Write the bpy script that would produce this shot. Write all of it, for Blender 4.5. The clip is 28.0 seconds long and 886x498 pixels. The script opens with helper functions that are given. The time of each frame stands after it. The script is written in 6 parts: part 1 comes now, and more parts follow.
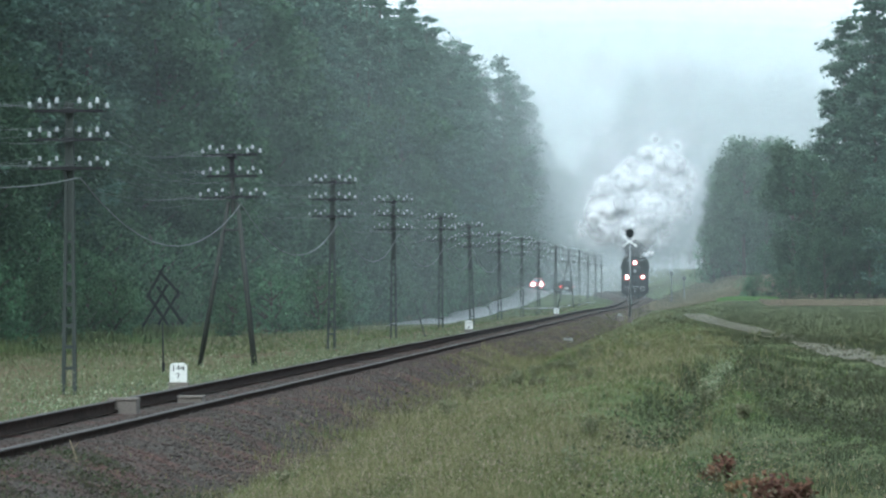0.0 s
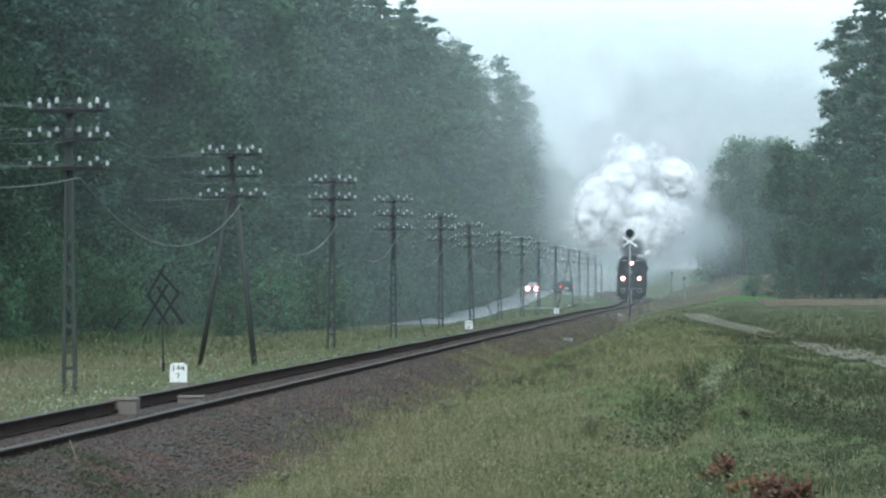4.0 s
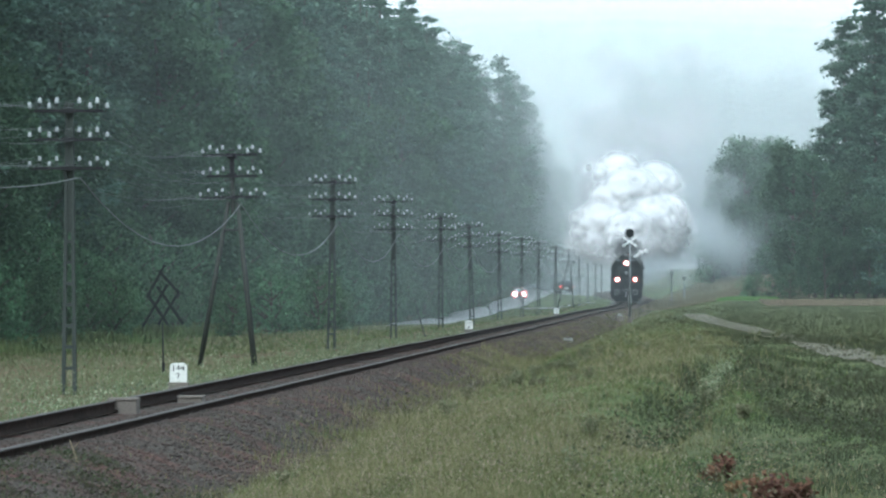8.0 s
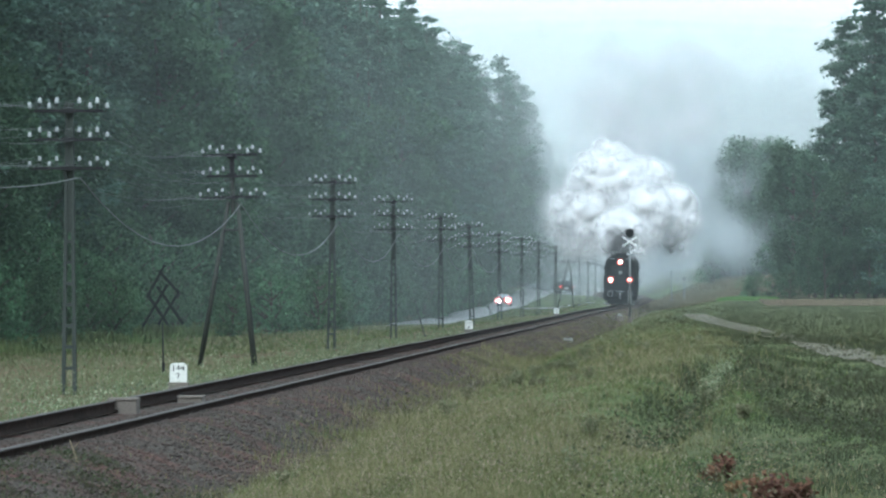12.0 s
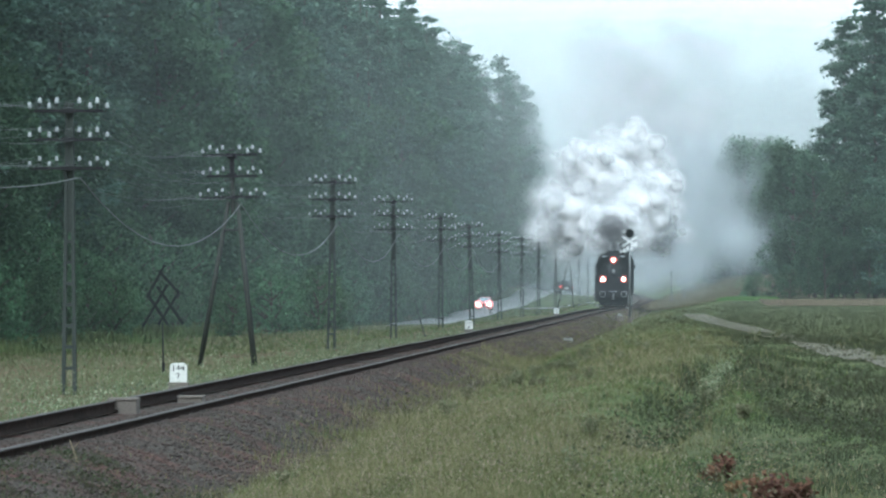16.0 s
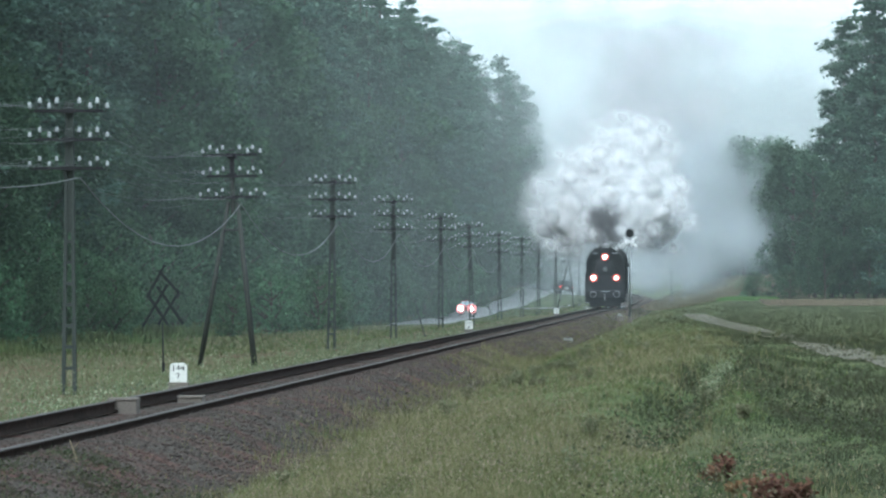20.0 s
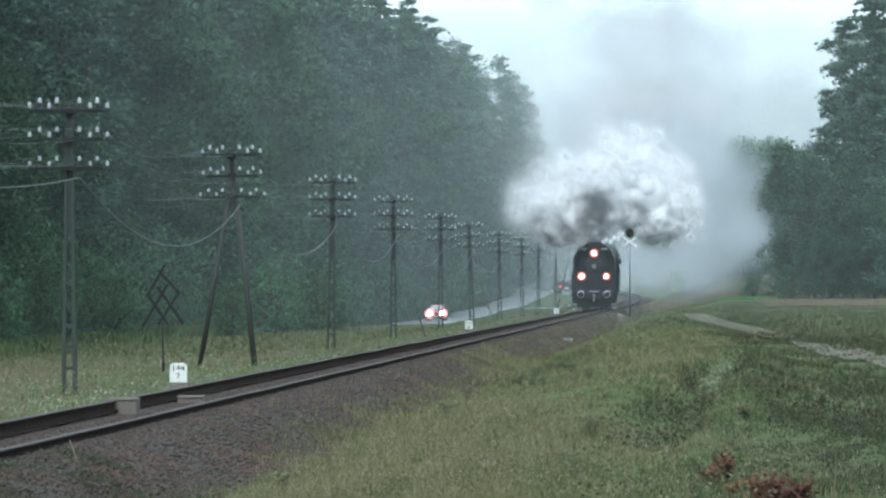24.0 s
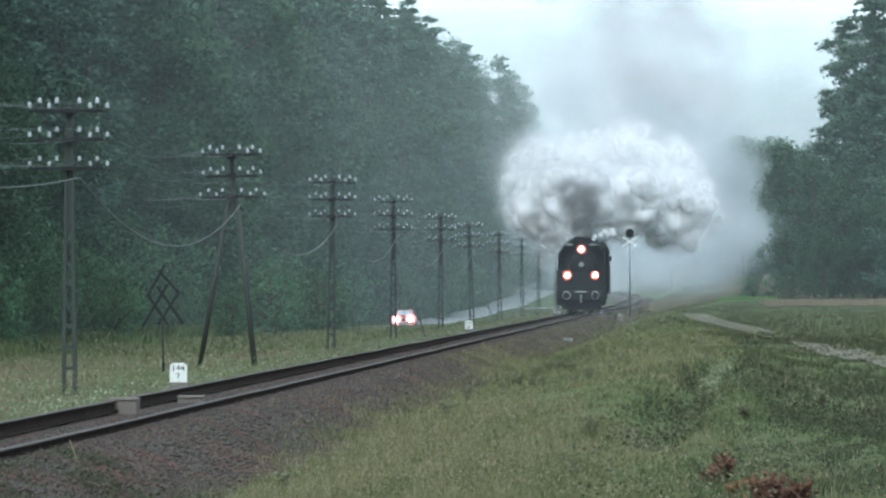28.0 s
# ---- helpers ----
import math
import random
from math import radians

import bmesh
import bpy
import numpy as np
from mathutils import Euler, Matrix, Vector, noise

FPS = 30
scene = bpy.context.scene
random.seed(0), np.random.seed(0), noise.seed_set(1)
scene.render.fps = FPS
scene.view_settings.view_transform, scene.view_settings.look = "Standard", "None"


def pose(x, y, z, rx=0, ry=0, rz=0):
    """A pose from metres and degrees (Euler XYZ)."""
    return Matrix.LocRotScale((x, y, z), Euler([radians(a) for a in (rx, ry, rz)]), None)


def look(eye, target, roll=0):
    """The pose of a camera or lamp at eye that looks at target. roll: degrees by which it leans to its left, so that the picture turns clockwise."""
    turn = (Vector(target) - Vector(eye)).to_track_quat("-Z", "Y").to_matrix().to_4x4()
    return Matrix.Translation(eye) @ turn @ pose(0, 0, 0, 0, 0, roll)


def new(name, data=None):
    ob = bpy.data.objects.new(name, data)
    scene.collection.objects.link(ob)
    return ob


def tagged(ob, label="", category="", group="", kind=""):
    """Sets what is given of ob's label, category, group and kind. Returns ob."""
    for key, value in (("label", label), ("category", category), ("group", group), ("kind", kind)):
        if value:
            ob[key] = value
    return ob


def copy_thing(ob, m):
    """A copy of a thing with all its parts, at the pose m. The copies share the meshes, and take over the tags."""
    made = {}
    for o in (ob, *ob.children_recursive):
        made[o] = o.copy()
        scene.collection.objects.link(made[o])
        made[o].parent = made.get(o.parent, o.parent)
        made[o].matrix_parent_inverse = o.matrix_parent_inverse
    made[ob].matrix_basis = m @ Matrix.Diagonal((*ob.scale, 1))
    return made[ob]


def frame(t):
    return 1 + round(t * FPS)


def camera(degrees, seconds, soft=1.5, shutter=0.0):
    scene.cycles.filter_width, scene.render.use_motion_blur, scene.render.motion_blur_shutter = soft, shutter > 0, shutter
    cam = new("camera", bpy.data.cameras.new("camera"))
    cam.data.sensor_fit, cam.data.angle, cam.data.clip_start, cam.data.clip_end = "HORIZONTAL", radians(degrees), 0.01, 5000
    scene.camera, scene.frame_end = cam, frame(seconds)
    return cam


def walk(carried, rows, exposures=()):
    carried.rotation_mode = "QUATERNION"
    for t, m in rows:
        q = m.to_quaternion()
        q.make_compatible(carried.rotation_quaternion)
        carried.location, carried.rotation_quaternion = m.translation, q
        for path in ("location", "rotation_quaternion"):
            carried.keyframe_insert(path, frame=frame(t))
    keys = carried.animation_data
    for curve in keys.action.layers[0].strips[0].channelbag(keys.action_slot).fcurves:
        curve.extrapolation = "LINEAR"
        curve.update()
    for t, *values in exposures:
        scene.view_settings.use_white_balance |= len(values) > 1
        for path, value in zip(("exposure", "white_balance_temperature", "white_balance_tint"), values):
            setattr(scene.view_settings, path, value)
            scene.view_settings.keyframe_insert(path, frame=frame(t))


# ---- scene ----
# ================= camera =================
LENS = 7900.0 / 784.0          # depth over half the width
SLOPE = 0.0615                 # the line's heading against the camera's axis
EYE_Z = 1.71                   # the eye above the rail heads (rail heads near the eye: z = 0)

cam = camera(2 * math.degrees(math.atan(1 / LENS)), 28.0, soft=2.4)
CAM = pose(0, 0, EYE_Z, 90.464, 0, 0)
walk(cam, [(0.0, CAM), (28.0, CAM)], [(0.0, 0.18, 5450, 4), (28.0, 0.18, 5450, 4)])

# ================= light =================
world = bpy.data.worlds.new("overcast")
scene.world = world
world.use_nodes = True
wn, wl = world.node_tree.nodes, world.node_tree.links
for n_ in list(wn):
    wn.remove(n_)
w_out = wn.new("ShaderNodeOutputWorld")
w_sky = wn.new("ShaderNodeTexSky")
w_sky.sky_type = "NISHITA"
w_sky.sun_disc = False
w_sky.sun_elevation = radians(38)
w_sky.sun_rotation = radians(200)
w_sky.dust_density = 4.0
w_bg = wn.new("ShaderNodeBackground")
w_bg.inputs["Strength"].default_value = 0.05
w_cloud = wn.new("ShaderNodeBackground")
w_cloud.inputs["Color"].default_value = (0.89, 0.95, 0.91, 1)
w_cloud.inputs["Strength"].default_value = 1.1
w_add = wn.new("ShaderNodeAddShader")
wl.new(w_sky.outputs[0], w_bg.inputs[0])
wl.new(w_bg.outputs[0], w_add.inputs[0])
wl.new(w_cloud.outputs[0], w_add.inputs[1])
wl.new(w_add.outputs[0], w_out.inputs[0])

sun_data = bpy.data.lights.new("sun", "SUN")
sun_data.energy = 2.0
sun_data.angle = radians(18)
sun_data.color = (1.0, 0.97, 0.92)
sun = new("sun", sun_data)
sun.matrix_world = look((0, 0, 60), (18, 45, 0))

scene.cycles.transparent_max_bounces = 220

# ================= materials =================


class Nodes:
    """A small shorthand for one material's nodes."""

    def __init__(self, name):
        self.m = bpy.data.materials.new(name)
        self.m.use_nodes = True
        self.t = self.m.node_tree
        self.b = self.t.nodes["Principled BSDF"]
        self.o = self.t.nodes["Material Output"]

    def n(self, kind, **sets):
        node = self.t.nodes.new(kind)
        for k, v in sets.items():
            if k in node.inputs:
                node.inputs[k].default_value = v
        return node

    def l(self, a, b):
        self.t.links.new(a, b)

    def coord(self, which="Object"):
        return self.t.nodes.new("ShaderNodeTexCoord").outputs[which]

    def noise(self, scale, detail=4.0, vec=None, rough=0.6):
        n = self.n("ShaderNodeTexNoise", Scale=scale, Detail=detail, Roughness=rough)
        self.l(vec if vec is not None else self.coord(), n.inputs["Vector"])
        return n.outputs["Fac"]

    def ramp(self, fac, stops):
        n = self.t.nodes.new("ShaderNodeValToRGB")
        e = n.color_ramp.elements
        while len(e) < len(stops):
            e.new(0.5)
        for el, (p, c) in zip(e, stops):
            el.position, el.color = p, (*c, 1) if len(c) == 3 else c
        self.l(fac, n.inputs["Fac"])
        return n.outputs["Color"]

    def mix(self, fac, a, b, blend="MIX"):
        n = self.t.nodes.new("ShaderNodeMix")
        n.data_type = "RGBA"
        n.blend_type = blend
        for sock, v in ((n.inputs[0], fac), (n.inputs[6], a), (n.inputs[7], b)):
            if isinstance(v, (int, float)):
                sock.default_value = v
            elif isinstance(v, tuple):
                sock.default_value = (*v, 1)
            else:
                self.l(v, sock)
        return n.outputs[2]

    def math(self, op, a, b=0.0):
        n = self.t.nodes.new("ShaderNodeMath")
        n.operation = op
        for sock, v in ((n.inputs[0], a), (n.inputs[1], b)):
            if isinstance(v, (int, float)):
                sock.default_value = v
            else:
                self.l(v, sock)
        return n.outputs[0]

    def bump(self, height, strength=0.4, distance=0.02):
        n = self.n("ShaderNodeBump", Strength=strength, Distance=distance)
        self.l(height, n.inputs["Height"])
        self.l(n.outputs[0], self.b.inputs["Normal"])


def worn(name, dark, light, rough=0.7, metal=0.0, fine=40.0, broad=1.5, bump=0.3, spec=0.4):
    """A plain painted or mineral surface: two tones in fine grain, stained at a broad scale."""
    k = Nodes(name)
    grain = k.noise(fine, 5)
    stain = k.noise(broad, 3)
    c = k.ramp(grain, [(0.3, dark), (0.7, light)])
    c = k.mix(k.math("MULTIPLY", stain, 0.5), c, tuple(0.6 * v for v in dark))
    k.l(c, k.b.inputs["Base Color"])
    k.b.inputs["Roughness"].default_value = rough
    k.b.inputs["Metallic"].default_value = metal
    k.b.inputs["Specular IOR Level"].default_value = spec
    k.bump(grain, bump, 0.01)
    return k.m


def leafy(name, tones, glow=0.25, patch_tone=(0.055, 0.075, 0.05), patch_scale=0.22, vary=0.5, deep=None, deep_scale=0.5, streak=1.0):
    """Leaves or blades: each piece its own tone, each plant its own shade."""
    k = Nodes(name)
    geo = k.t.nodes.new("ShaderNodeNewGeometry")
    info = k.t.nodes.new("ShaderNodeObjectInfo")
    c = k.ramp(geo.outputs["Random Per Island"], tones)
    hsv = k.t.nodes.new("ShaderNodeHueSaturation")
    hue = k.math("MULTIPLY_ADD", info.outputs["Random"], 0.05)
    hue.node.inputs[2].default_value = 0.475
    val = k.math("MULTIPLY_ADD", info.outputs["Random"], vary)
    val.node.inputs[2].default_value = 1.0 - vary / 2
    k.l(hue, hsv.inputs["Hue"])
    k.l(val, hsv.inputs["Value"])
    k.l(c, hsv.inputs["Color"])
    lie = k.n("ShaderNodeMapping", Scale=(1, 1, streak))
    k.l(k.coord(), lie.inputs["Vector"])
    patch = k.ramp(k.noise(patch_scale, 5, lie.outputs[0]), [(0.35, (0, 0, 0)), (0.65, (0.8, 0.8, 0.8))])
    c2 = k.mix(patch, hsv.outputs[0], patch_tone)
    # darker noise patches; in crowns they imitate shaded gaps between lit boughs
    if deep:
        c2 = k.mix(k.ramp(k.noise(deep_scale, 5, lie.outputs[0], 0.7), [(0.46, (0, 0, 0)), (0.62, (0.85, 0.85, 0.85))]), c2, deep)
    k.l(c2, k.b.inputs["Base Color"])
    k.b.inputs["Roughness"].default_value = 0.75
    k.b.inputs["Specular IOR Level"].default_value = 0.2
    tr = k.t.nodes.new("ShaderNodeBsdfTranslucent")
    k.l(c2, tr.inputs[0])
    mx = k.n("ShaderNodeMixShader")
    mx.inputs[0].default_value = glow
    k.l(k.b.outputs[0], mx.inputs[1])
    k.l(tr.outputs[0], mx.inputs[2])
    k.l(mx.outputs[0], k.o.inputs[0])
    return k.m


def glowing(name, colour, strength):
    k = Nodes(name)
    k.b.inputs["Base Color"].default_value = (*colour, 1)
    k.b.inputs["Emission Color"].default_value = (*colour, 1)
    k.b.inputs["Emission Strength"].default_value = strength
    return k.m


def vapour(name, colour, density, inner=0.35, outer=0.98, grain=1.6, ragged=0.55, upward=0.8, rim=(0.5, 0.86), through_light=0.36):
    """Smoke or mist: thick at the heart of a puff, ragged and thin towards its rim."""
    k = Nodes(name)
    info = k.t.nodes.new("ShaderNodeObjectInfo")
    at = k.coord()
    sep = k.t.nodes.new("ShaderNodeSeparateXYZ")
    k.l(at, sep.inputs[0])
    xx = k.math("MULTIPLY", sep.outputs[0], sep.outputs[0])
    zz = k.math("MULTIPLY", sep.outputs[2], sep.outputs[2])
    r = k.math("SQRT", k.math("ADD", xx, zz))
    off = k.t.nodes.new("ShaderNodeVectorMath")
    off.operation = "ADD"
    k.l(at, off.inputs[0])
    k.l(k.math("MULTIPLY", info.outputs["Random"], 37.0), off.inputs[1])
    nz = k.noise(grain, 6, off.outputs[0], 0.62)
    ragg = k.math("MULTIPLY", k.math("SUBTRACT", nz, 0.5), ragged * 2)
    mr = k.t.nodes.new("ShaderNodeMapRange")
    mr.interpolation_type = "SMOOTHERSTEP"
    k.l(k.math("ADD", r, ragg), mr.inputs[0])
    mr.inputs[1].default_value, mr.inputs[2].default_value = inner, outer
    mr.inputs[3].default_value, mr.inputs[4].default_value = density, 0.0
    edge = k.t.nodes.new("ShaderNodeMapRange")
    edge.interpolation_type = "SMOOTHSTEP"
    k.l(r, edge.inputs[0])
    edge.inputs[1].default_value, edge.inputs[2].default_value = rim
    edge.inputs[3].default_value, edge.inputs[4].default_value = 1.0, 0.0
    alpha = k.math("MULTIPLY", mr.outputs[0], edge.outputs[0])
    shade = k.mix(k.noise(0.9, 3, off.outputs[0]), tuple(0.9 * v for v in colour), colour)
    d = k.t.nodes.new("ShaderNodeBsdfDiffuse")
    tr = k.t.nodes.new("ShaderNodeBsdfTranslucent")
    k.l(shade, d.inputs[0])
    k.l(shade, tr.inputs[0])
    geo = k.t.nodes.new("ShaderNodeNewGeometry")   # light scatters in the cloud more than at its skin
    lift = k.t.nodes.new("ShaderNodeVectorMath")
    lift.operation = "ADD"
    k.l(geo.outputs["Normal"], lift.inputs[0])
    lift.inputs[1].default_value = (0, 0, upward)
    unit = k.t.nodes.new("ShaderNodeVectorMath")
    unit.operation = "NORMALIZE"
    k.l(lift.outputs[0], unit.inputs[0])
    k.l(unit.outputs[0], d.inputs["Normal"])
    b = k.n("ShaderNodeMixShader")
    b.inputs[0].default_value = through_light
    k.l(d.outputs[0], b.inputs[1])
    k.l(tr.outputs[0], b.inputs[2])
    clear = k.t.nodes.new("ShaderNodeBsdfTransparent")
    mx = k.n("ShaderNodeMixShader")
    k.l(alpha, mx.inputs[0])
    k.l(clear.outputs[0], mx.inputs[1])
    k.l(b.outputs[0], mx.inputs[2])
    k.l(mx.outputs[0], k.o.inputs[0])
    return k.m


M = {}
# crown tones: the last colour paints bough shade as streaked dark patches
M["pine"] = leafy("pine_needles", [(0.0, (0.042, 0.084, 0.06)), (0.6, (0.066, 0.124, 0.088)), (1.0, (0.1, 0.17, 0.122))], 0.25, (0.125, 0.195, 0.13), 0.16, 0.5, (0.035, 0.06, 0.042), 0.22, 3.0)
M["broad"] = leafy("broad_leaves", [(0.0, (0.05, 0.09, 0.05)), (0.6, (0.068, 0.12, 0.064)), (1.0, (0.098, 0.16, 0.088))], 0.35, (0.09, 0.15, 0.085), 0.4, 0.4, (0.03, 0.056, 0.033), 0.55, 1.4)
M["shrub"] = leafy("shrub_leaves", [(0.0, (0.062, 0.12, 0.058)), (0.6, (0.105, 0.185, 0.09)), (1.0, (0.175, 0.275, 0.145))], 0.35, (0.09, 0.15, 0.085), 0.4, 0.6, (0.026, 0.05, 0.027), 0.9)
M["grass"] = leafy("meadow_blades", [(0.0, (0.085, 0.098, 0.036)), (0.4, (0.14, 0.16, 0.06)), (0.65, (0.18, 0.178, 0.082)), (0.88, (0.24, 0.213, 0.125)), (1.0, (0.33, 0.3, 0.2))], 0.3, (0.2, 0.172, 0.1), 0.3, 0.0, (0.075, 0.09, 0.035), 0.45)
M["verge"] = leafy("verge_blades", [(0.0, (0.085, 0.105, 0.05)), (0.5, (0.135, 0.155, 0.085)), (0.85, (0.2, 0.2, 0.125)), (1.0, (0.28, 0.27, 0.19))], 0.3, (0.2, 0.185, 0.115), 0.2, 0.0, (0.1, 0.13, 0.06), 0.4)
M["lush"] = leafy("lush_blades", [(0.0, (0.055, 0.09, 0.028)), (0.6, (0.095, 0.14, 0.045)), (1.0, (0.16, 0.2, 0.08))], 0.3, (0.13, 0.125, 0.06), 0.3, 0.15, (0.04, 0.062, 0.024), 0.6)
M["dry"] = leafy("dry_bracken", [(0.0, (0.10, 0.04, 0.025)), (0.6, (0.19, 0.08, 0.045)), (1.0, (0.28, 0.14, 0.08))], 0.2)
M["flower"] = leafy("pale_flower_heads", [(0.0, (0.24, 0.27, 0.15)), (1.0, (0.42, 0.43, 0.3))], 0.3)
M["seed"] = leafy("grass_seed_heads", [(0.0, (0.15, 0.13, 0.08)), (0.6, (0.23, 0.195, 0.125)), (1.0, (0.32, 0.28, 0.2))], 0.3, (0.16, 0.15, 0.10), 0.4, 0.0)
M["straw"] = leafy("dry_pinkish_grass", [(0.0, (0.13, 0.105, 0.07)), (0.6, (0.19, 0.15, 0.105)), (1.0, (0.27, 0.225, 0.17))], 0.3, (0.17, 0.125, 0.09), 0.3, 0.0)
M["bright"] = leafy("fresh_green_grass", [(0.0, (0.11, 0.19, 0.055)), (1.0, (0.17, 0.27, 0.09))], 0.35, (0.12, 0.19, 0.06), 0.3, 0.0)
M["weed"] = leafy("dark_weed_leaves", [(0.0, (0.03, 0.042, 0.02)), (0.6, (0.05, 0.064, 0.032)), (1.0, (0.082, 0.095, 0.05))], 0.25, (0.06, 0.056, 0.036), 0.6, 0.0)
M["bark"] = worn("bark", (0.05, 0.042, 0.036), (0.13, 0.105, 0.085), 0.9, fine=14, broad=0.6, bump=0.8)
M["soil"] = None
M["steel_head"] = worn("rail_head_steel", (0.075, 0.066, 0.06), (0.14, 0.125, 0.112), 0.7, 0.1, fine=60, bump=0.15, spec=0.15)
M["rust"] = worn("rusty_steel", (0.012, 0.009, 0.008), (0.05, 0.034, 0.026), 0.95, 0.0, fine=7, broad=0.7, bump=0.5, spec=0.06)
M["timber"] = worn("tarred_timber", (0.05, 0.043, 0.038), (0.115, 0.1, 0.085), 0.9, fine=30, bump=0.7, spec=0.1)
M["concrete"] = worn("weathered_concrete", (0.13, 0.115, 0.10), (0.23, 0.205, 0.18), 0.9, fine=35, broad=2.5, bump=0.5, spec=0.1)
M["pole_concrete"] = worn("sooty_pole_concrete", (0.035, 0.042, 0.038), (0.075, 0.085, 0.078), 0.9, fine=30, broad=1.2, bump=0.4, spec=0.1)
M["pole_timber"] = worn("grey_pole_timber", (0.042, 0.047, 0.043), (0.085, 0.09, 0.082), 0.9, fine=22, bump=0.6, spec=0.1)
M["arm"] = worn("dark_crossarm_steel", (0.007, 0.008, 0.009), (0.018, 0.019, 0.02), 0.8, 0.0, fine=40)
M["porcelain"] = worn("white_porcelain", (0.3, 0.33, 0.33), (0.47, 0.5, 0.49), 0.3, 0, fine=30, bump=0.05, spec=0.6)
M["cable"] = worn("grey_cable_sheath", (0.12, 0.13, 0.13), (0.2, 0.21, 0.2), 0.7, 0, fine=20)
M["wire"] = worn("dull_copper_wire", (0.10, 0.11, 0.11), (0.16, 0.165, 0.16), 0.5, 0.5, fine=20)
M["white"] = worn("weathered_white_paint", (0.62, 0.63, 0.58), (0.8, 0.81, 0.77), 0.6, fine=25, broad=5, bump=0.2)
M["dull_white"] = worn("lichened_white_stone", (0.2, 0.21, 0.19), (0.36, 0.37, 0.33), 0.9, fine=25, broad=5, bump=0.3)
M["letter"] = worn("black_lettering", (0.03, 0.03, 0.03), (0.07, 0.07, 0.07), 0.7, fine=60)
M["sign_white"] = worn("sign_white", (0.72, 0.74, 0.74), (0.84, 0.85, 0.84), 0.5, fine=15, bump=0.05)
M["sign_black"] = worn("sign_black", (0.009, 0.009, 0.009), (0.022, 0.022, 0.022), 0.8, fine=15, spec=0.1)
M["lath"] = worn("weathered_dark_lath", (0.016, 0.02, 0.018), (0.036, 0.042, 0.038), 0.9, fine=20, spec=0.1)
M["galvanised"] = worn("galvanised_tube", (0.16, 0.17, 0.17), (0.26, 0.27, 0.27), 0.5, 0.5, fine=25)
M["loco_black"] = worn("sooty_black_paint", (0.018, 0.019, 0.022), (0.038, 0.04, 0.045), 0.8, 0.0, fine=18, broad=1.2, bump=0.15, spec=0.2)
M["loco_red"] = worn("dull_red_wheel_paint", (0.06, 0.018, 0.014), (0.12, 0.035, 0.025), 0.6, fine=20)
M["buffer_steel"] = worn("worn_buffer_steel", (0.2, 0.2, 0.21), (0.4, 0.4, 0.41), 0.4, 0.7, fine=30)
# pale tone of the small plates, and of sky reflection painted on the deflectors
M["sky_strip"] = worn("sky_reflection_and_plate_paint", (0.3, 0.32, 0.34), (0.45, 0.47, 0.5), 0.5, 0.2, fine=15)
M["lens"] = glowing("headlamp_lens", (1.0, 0.9, 0.8), 14.0)
# the red halo round the headlamps, made as two glowing surfaces
M["lens_halo"] = glowing("headlamp_inner_halo", (1.0, 0.33, 0.24), 1.2)
M["lamp_halo"] = glowing("headlamp_outer_halo", (0.9, 0.13, 0.09), 0.55)
M["car_lens"] = glowing("car_headlight_lens", (1.0, 0.93, 0.9), 16.0)
# glowing red surface for the bloom round the car's headlights
M["car_halo"] = glowing("car_headlight_halo", (1.0, 0.3, 0.27), 1.6)
M["tail"] = glowing("tail_light_red", (1.0, 0.14, 0.12), 1.6)
M["car_red"] = worn("red_car_paint", (0.5, 0.035, 0.035), (0.58, 0.05, 0.045), 0.3, 0.1, fine=10, bump=0.02, spec=0.6)
M["car_dark"] = worn("dark_car_paint", (0.02, 0.02, 0.025), (0.035, 0.035, 0.04), 0.3, 0.1, fine=10, bump=0.02, spec=0.6)
M["rubber"] = worn("tyre_rubber", (0.02, 0.02, 0.02), (0.04, 0.04, 0.04), 0.9, fine=30)
M["trim"] = worn("grey_plastic_trim", (0.07, 0.07, 0.07), (0.12, 0.12, 0.12), 0.6, fine=20)
M["ballast"] = leafy("ballast_stone", [(0.0, (0.05, 0.043, 0.038)), (0.5, (0.068, 0.059, 0.053)), (0.9, (0.09, 0.08, 0.071)), (1.0, (0.09, 0.068, 0.058))], 0.0, (0.098, 0.06, 0.052), 0.4, 0.0, (0.045, 0.042, 0.033), 1.4)
M["plume"] = vapour("white_steam_smoke", (0.94, 0.943, 0.948), 0.6, 0.0, 0.95, 1.2, 0.35, 2.0, (0.05, 0.9))
M["billow"] = vapour("thick_white_smoke", (0.94, 0.943, 0.948), 1.0, 0.5, 1.0, 1.6, 0.35, 1.4, (0.5, 0.93))
M["wisp"] = vapour("thin_white_smoke", (0.9, 0.91, 0.915), 0.3, 0.0, 0.95, 1.5, 0.8, 2.0, (0.0, 0.9))
M["soot"] = vapour("dark_coal_smoke", (0.15, 0.15, 0.155), 0.5, 0.0, 0.9, 1.6, 0.6, 1.0, (0.1, 0.88))
M["steam"] = vapour("bright_steam", (0.97, 0.97, 0.97), 0.85, 0.0, 0.9, 2.0, 0.5, 1.5, (0.4, 0.86))
M["trail"] = vapour("thin_grey_smoke", (0.58, 0.635, 0.66), 0.18, 0.0, 0.95, 1.2, 1.0, 2.0, (0.1, 0.9))
M["high_smoke"] = vapour("high_grey_smoke", (0.74, 0.745, 0.755), 0.18, 0.0, 0.95, 1.1, 0.9, 2.5, (0.1, 0.9))
M["mist"] = vapour("pale_mist", (0.85, 0.98, 0.97), 0.018, 0.7, 1.0, 1.3, 0.15, 6.0, (0.6, 0.97), 0.15)
